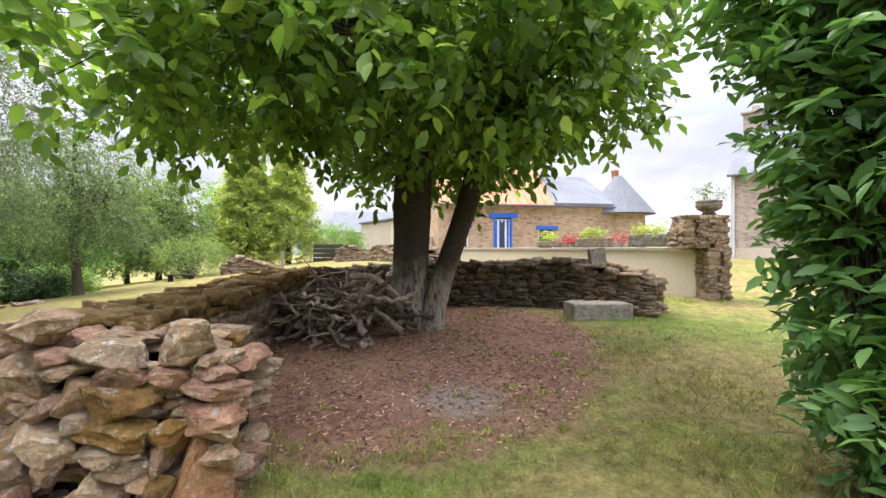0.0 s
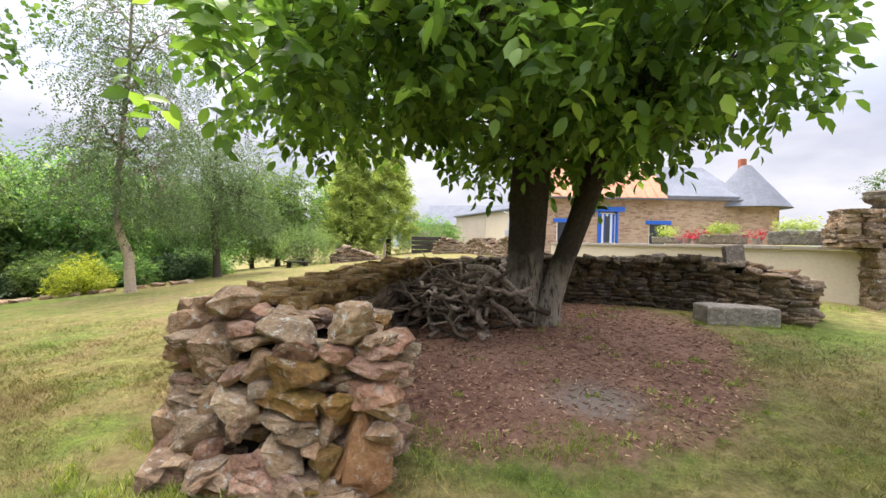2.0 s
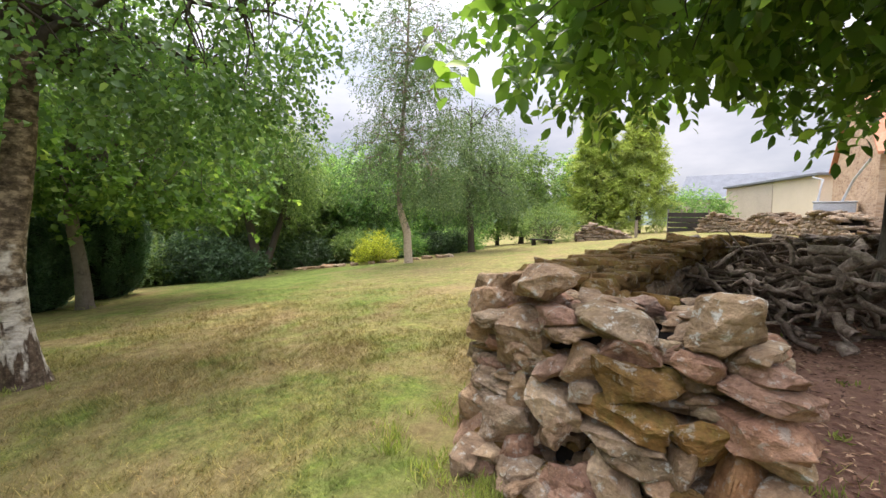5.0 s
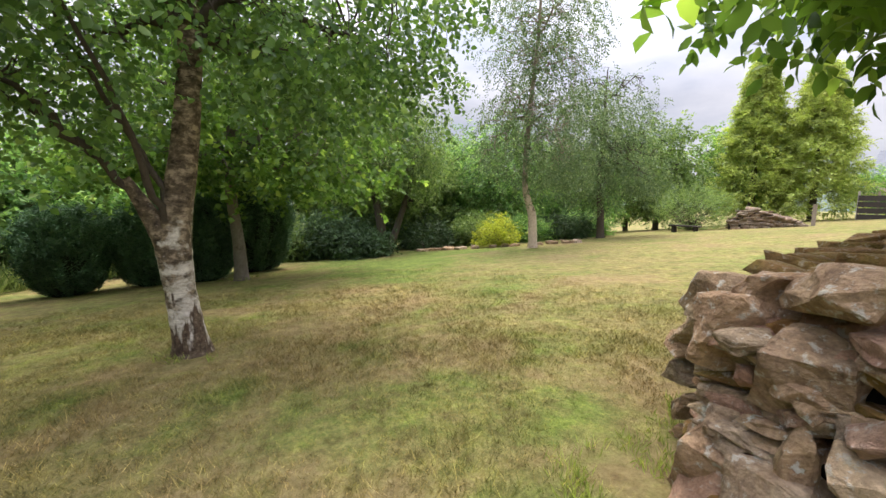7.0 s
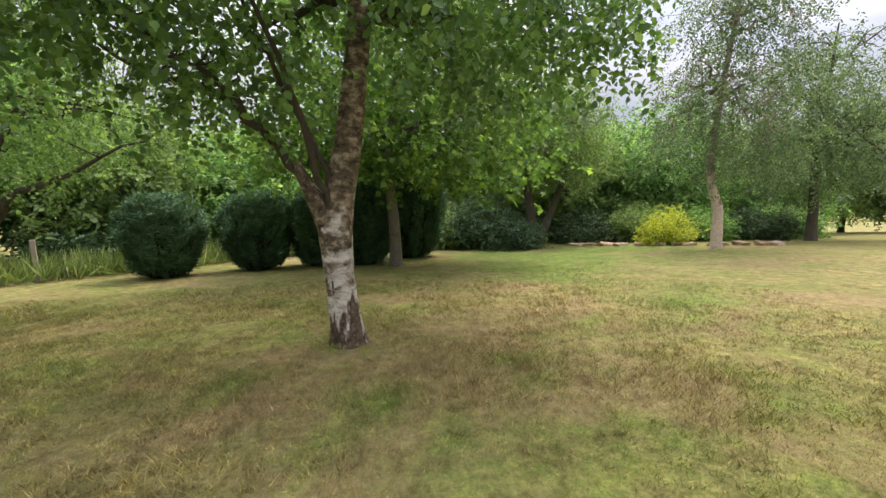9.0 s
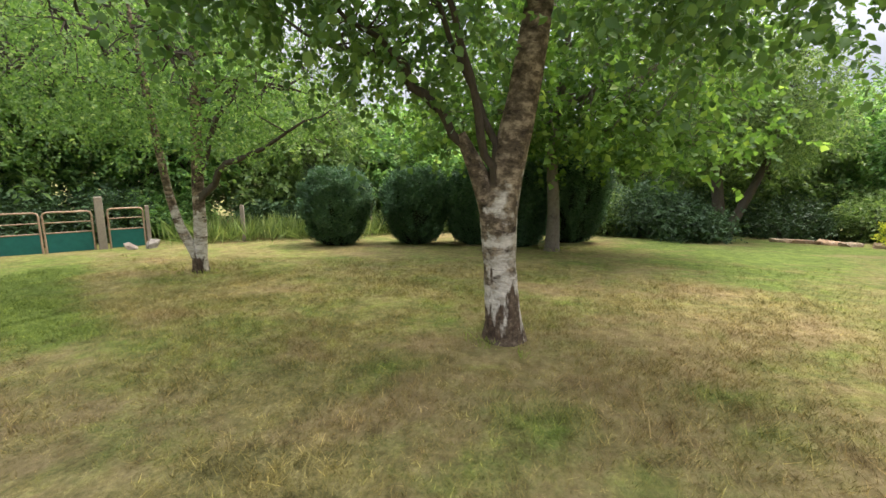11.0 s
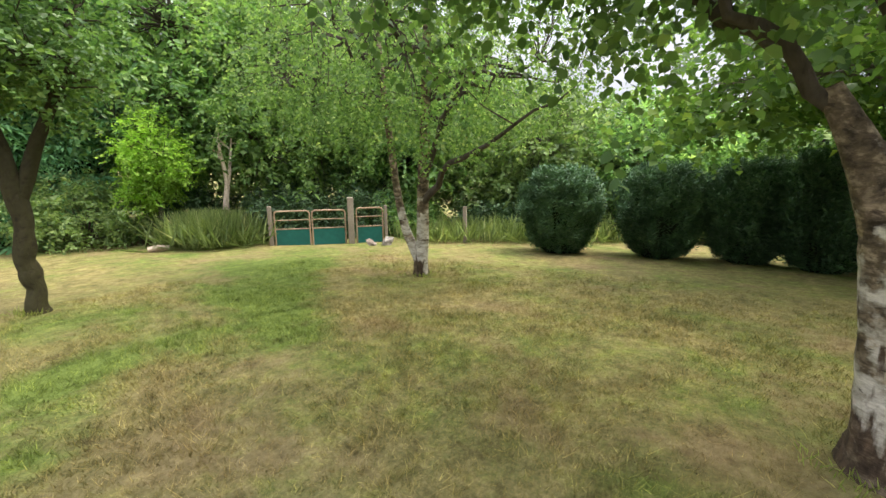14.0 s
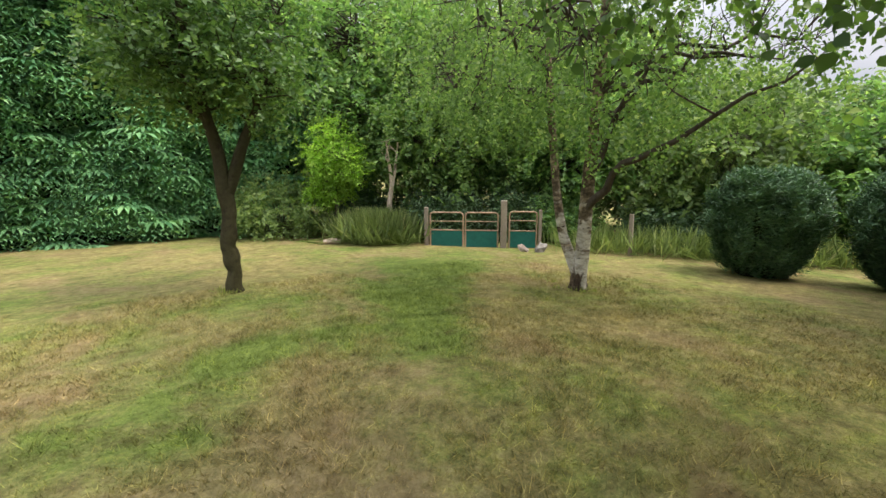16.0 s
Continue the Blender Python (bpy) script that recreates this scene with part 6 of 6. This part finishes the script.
# ---- woods round the garden ----
def wood_tree(x, y, h, r, seed, leaf, lab, low=0.2, L=0.2, n=430):
    tree("woodland_tree", lab, x, y, [[(0, 0, -0.1, 0.22), (0, 0, 0.3, 0.17), (0.1, 0, h * 0.4, 0.12), (0, 0.1, h * 0.85, 0.03)]],
         [(0, 0, h * 0.62, r * 1.15, r * 1.15, h * 0.38), (0.3 * r, -0.2 * r, h * (low + 0.15), r * 0.95, r * 0.95, h * 0.2)], BARK_GREY, leaf, seed, clusters=n, per=6, spread=0.34, leaves=7, length=0.45, droop=0.5, L=L, W=L * 0.55, limbs=7, limb_r=0.07, twig_r=0.012, shell=0.35, sides=4, group="woods round the garden")


rw = random.Random(61)
DECID = "broad leafy woodland tree at the garden edge"
for x, y, h, r in ((-13.5, -11.5, 7.5, 2.6), (-16.5, -9.5, 6.5, 2.6), (-11.0, -14.5, 9.0, 3.0), (-15.0, -14.5, 9.5, 3.4), (-19.0, -12.0, 9.5, 3.4), (-18.5, -6.5, 5.0, 2.4), (-20.5, -2.5, 4.4, 2.4),
                   (-21.5, 2.0, 4.4, 2.4), (-22.5, 6.0, 4.6, 2.5), (-22.0, 11.0, 5.0, 2.5), (-20.0, 15.5, 6.0, 2.4), (-24.0, -8.0, 6.0, 3.0), (-26.0, 0.0, 5.0, 3.0), (-9.5, -17.5, 9.5, 3.0),
                   (-19.5, 21.0, 5.0, 2.3), (-17.5, 26.5, 6.5, 2.5), (-22.0, 30.0, 7.0, 3.0), (-15.5, 33.0, 7.0, 2.6), (-27.0, 18.0, 7.0, 3.0), (-24, 24, 6.5, 2.8), (-13.0, -18.0, 10.0, 3.4), (-18.5, -17.0, 10.0, 3.4), (-5.5, -18.5, 9.5, 3.0), (-1.5, -18.5, 9.0, 3.0), (-26.0, 8.0, 5.4, 3.0), (-24.0, 14.0, 5.5, 3.0), (-23.0, -14.0, 10.0, 3.6), (-22.0, -4.5, 4.8, 2.8)):
    leaf = rw.choice((L_WOODS, L_WOODS, L_WILLOW, L_BIRCH))
    wood_tree(x, y, h, r, int(abs(x * 31 + y * 7)) + 200, leaf, DECID)


def border_shrubs():
    r = random.Random(71)
    spots = [(-19.5, -3.8), (-18.8, -0.5), (-18.8, 2.2), (-18.2, 4.4), (-19.8, 6.2), (-20.3, 8.6), (-18.6, 10.4), (-17.4, 12.4), (-16.4, 14.2), (-15.6, 16.2), (-17.0, 18.0), (-17.6, 5.6), (-16.4, 6.3),
             (-16.0, -6.4), (-14.6, -8.8), (-17.5, -4.8), (-13.2, -9.6), (-12.2, -11.6), (-10.2, -12.8), (-7.8, -13.4), (-11.4, -10.4), (-15.8, 17.8), (-18.5, 13.5), (-20.5, 11.8)]
    for k, (x, y) in enumerate(spots):
        h = r.uniform(0.9, 1.8)
        leaf = r.choice((L_DARK, L_DARK, L_DARK, L_WOODS, L_WILLOW))
        w = r.uniform(0.9, 1.5)
        shrub("border_shrub", "dense green shrub at the garden border", x, y, [(0, 0, h * 0.5, w, w, h * 0.5)], leaf, 700 + k, 220, 6, 0.17, 7, 0.28, 0.25, 0.11, 0.055, group="shrubs along the border")


border_shrubs()


# ---- grass blades, litter ----
def on_bed(x, y):
    return ((x + 0.55) / 2.5) ** 2 + ((y - 5.75) / 2.95) ** 2


def grass_blades():
    rng = np.random.default_rng(81)
    n = 780000
    tx, ty = rng.uniform(-11, 5.5, n // 9), rng.uniform(-7, 6.5, n // 9)
    k = rng.integers(0, n // 9, n)
    loose = rng.uniform(0, 1, n) < 0.35
    x = np.where(loose, rng.uniform(-11, 5.5, n), tx[k] + rng.normal(0, 0.022, n))
    y = np.where(loose, rng.uniform(-7, 6.5, n), ty[k] + rng.normal(0, 0.022, n))
    near = np.minimum(np.hypot(x + 1.2, y - 1.6), np.minimum(np.hypot(x + 4.0, y - 0.5), np.hypot(x + 5.2, y + 2.2)))
    keep = (rng.uniform(0, 1, n) < np.clip(1.5 - near / 5.0, 0.12, 1)) & (on_bed(x, y) > 1.0 + rng.normal(0, 0.2, n)) & ~((x > -3.1) & (x < -1.2) & (y > 2.2)) & ~((x < -2.2) & (x > -3.1) & (y > 3))
    x, y, loose = x[keep], y[keep], loose[keep]
    n = len(x)
    p = np.stack([x, y, gz(x, y) - 0.004], 1)
    a = rng.uniform(0, 2 * np.pi, n)
    h = rng.uniform(0.02, 0.065, n) * np.where(loose, 0.8, 1.15) * (1 + 0.6 * (rng.uniform(0, 1, n) > 0.95))
    lush = np.sin(x * 2.9 + 1.3 * np.sin(y * 2.1)) * np.cos(y * 3.3 + np.sin(x * 1.7)) + 0.6 * np.sin(x * 7.1 + y * 5.3) * np.sin(y * 6.7 - x * 2.2)
    h = h * np.clip(1.05 + 0.55 * lush, 0.5, 1.8)
    w = rng.uniform(0.0016, 0.0036, n)
    s = np.stack([np.cos(a), np.sin(a), 0 * a], 1) * w[:, None]
    b = rng.uniform(0, 2 * np.pi, n)
    lean = np.stack([np.cos(b), np.sin(b), 0 * b], 1) * (h * rng.uniform(0.2, 1.3, n))[:, None]
    V = np.stack([p - s, p + s, p + lean + np.array((0, 0, 0.75)) * h[:, None]], 1).reshape(-1, 3)
    Fa = np.arange(3 * n).reshape(-1, 3)
    tagged(mesh_np("grass", V, Fa, BLADES), "short dry grass blades, straw and green", "grass", kind="stuff")


def litter():
    rng = np.random.default_rng(82)
    n = 17000
    x, y = rng.uniform(-2.9, 2.2, n), rng.uniform(2.7, 8.3, n)
    k = on_bed(x, y) < 1.05
    x, y = x[k], y[k]
    n = len(x)
    p = np.stack([x, y, gz(x, y) + rng.uniform(0.004, 0.016, n)], 1)
    d = rng.normal(0, 1, (n, 3)) * (1, 1, 0.12)
    V, Fa = leaf_arrays(p, d, rng, 0.055, 0.016, False, 2.0)
    tagged(mesh_np("leaf_litter", V, Fa, LITTER), "brown dead leaves and bark scraps on bare soil", "litter", kind="stuff")
    n = 60
    x, y = rng.uniform(-2.2, 2.2, n), rng.uniform(2.9, 7.6, n)
    cx = np.repeat(x, 14) + rng.normal(0, 0.035, n * 14)
    cy = np.repeat(y, 14) + rng.normal(0, 0.035, n * 14)
    p = np.stack([cx, cy, gz(cx, cy)], 1)
    V, Fa = leaf_arrays(p, rng.normal(0, 0.6, (len(p), 3)) + np.array((0, 0, 0.8)), rng, 0.06, 0.016)
    tagged(mesh_np("weed_growth", V, Fa, L_LONG), "small green weeds sprouting from the soil", "weeds", kind="stuff")


def wall_tufts():
    """Longer green grass left by the mower at the foot of the walls and trunks."""
    rng = np.random.default_rng(83)
    c = [(-3.05 + rng.normal(0, 0.1), rng.uniform(1.9, 7.0)) for _ in range(70)] + [(rng.uniform(-3.0, -1.1), 2.0 + rng.normal(0, 0.06)) for _ in range(34)]
    c += [(-0.9 + rng.uniform(-0.5, 1.6), 2.95 + rng.normal(0, 0.12)) for _ in range(26)] + [(x + rng.normal(0, 0.16), y + rng.normal(0, 0.16)) for x, y in ((-6.72, 0.62), (-9.42, -4.14), (-5.4, -6.68), (-12.88, 1.9)) for _ in range(10)]
    c += [(rng.uniform(3.7, 5.8), 8.3 + rng.normal(0, 0.15)) for _ in range(20)] + [(rng.uniform(1.9, 3.3), 6.7 + rng.normal(0, 0.06)) for _ in range(14)]
    c = np.repeat(np.array(c), 20, 0)
    c = c + rng.normal(0, 0.045, c.shape)
    p = np.c_[c, gz(c[:, 0], c[:, 1])]
    V, Fa = leaf_arrays(p, rng.normal(0, 0.42, (len(p), 3)) + np.array((0, 0, 1.0)), rng, 0.075, 0.007)
    tagged(mesh_np("grass_tufts", V, Fa, L_LONG), "longer green grass tufts along wall foot and trunks", "grass", kind="stuff")


L_LONG = leaf_mat("long_grass", (0.10, 0.14, 0.03), (0.20, 0.24, 0.065), (0.34, 0.30, 0.13), 0.3)
grass_blades()
wall_tufts()
litter()
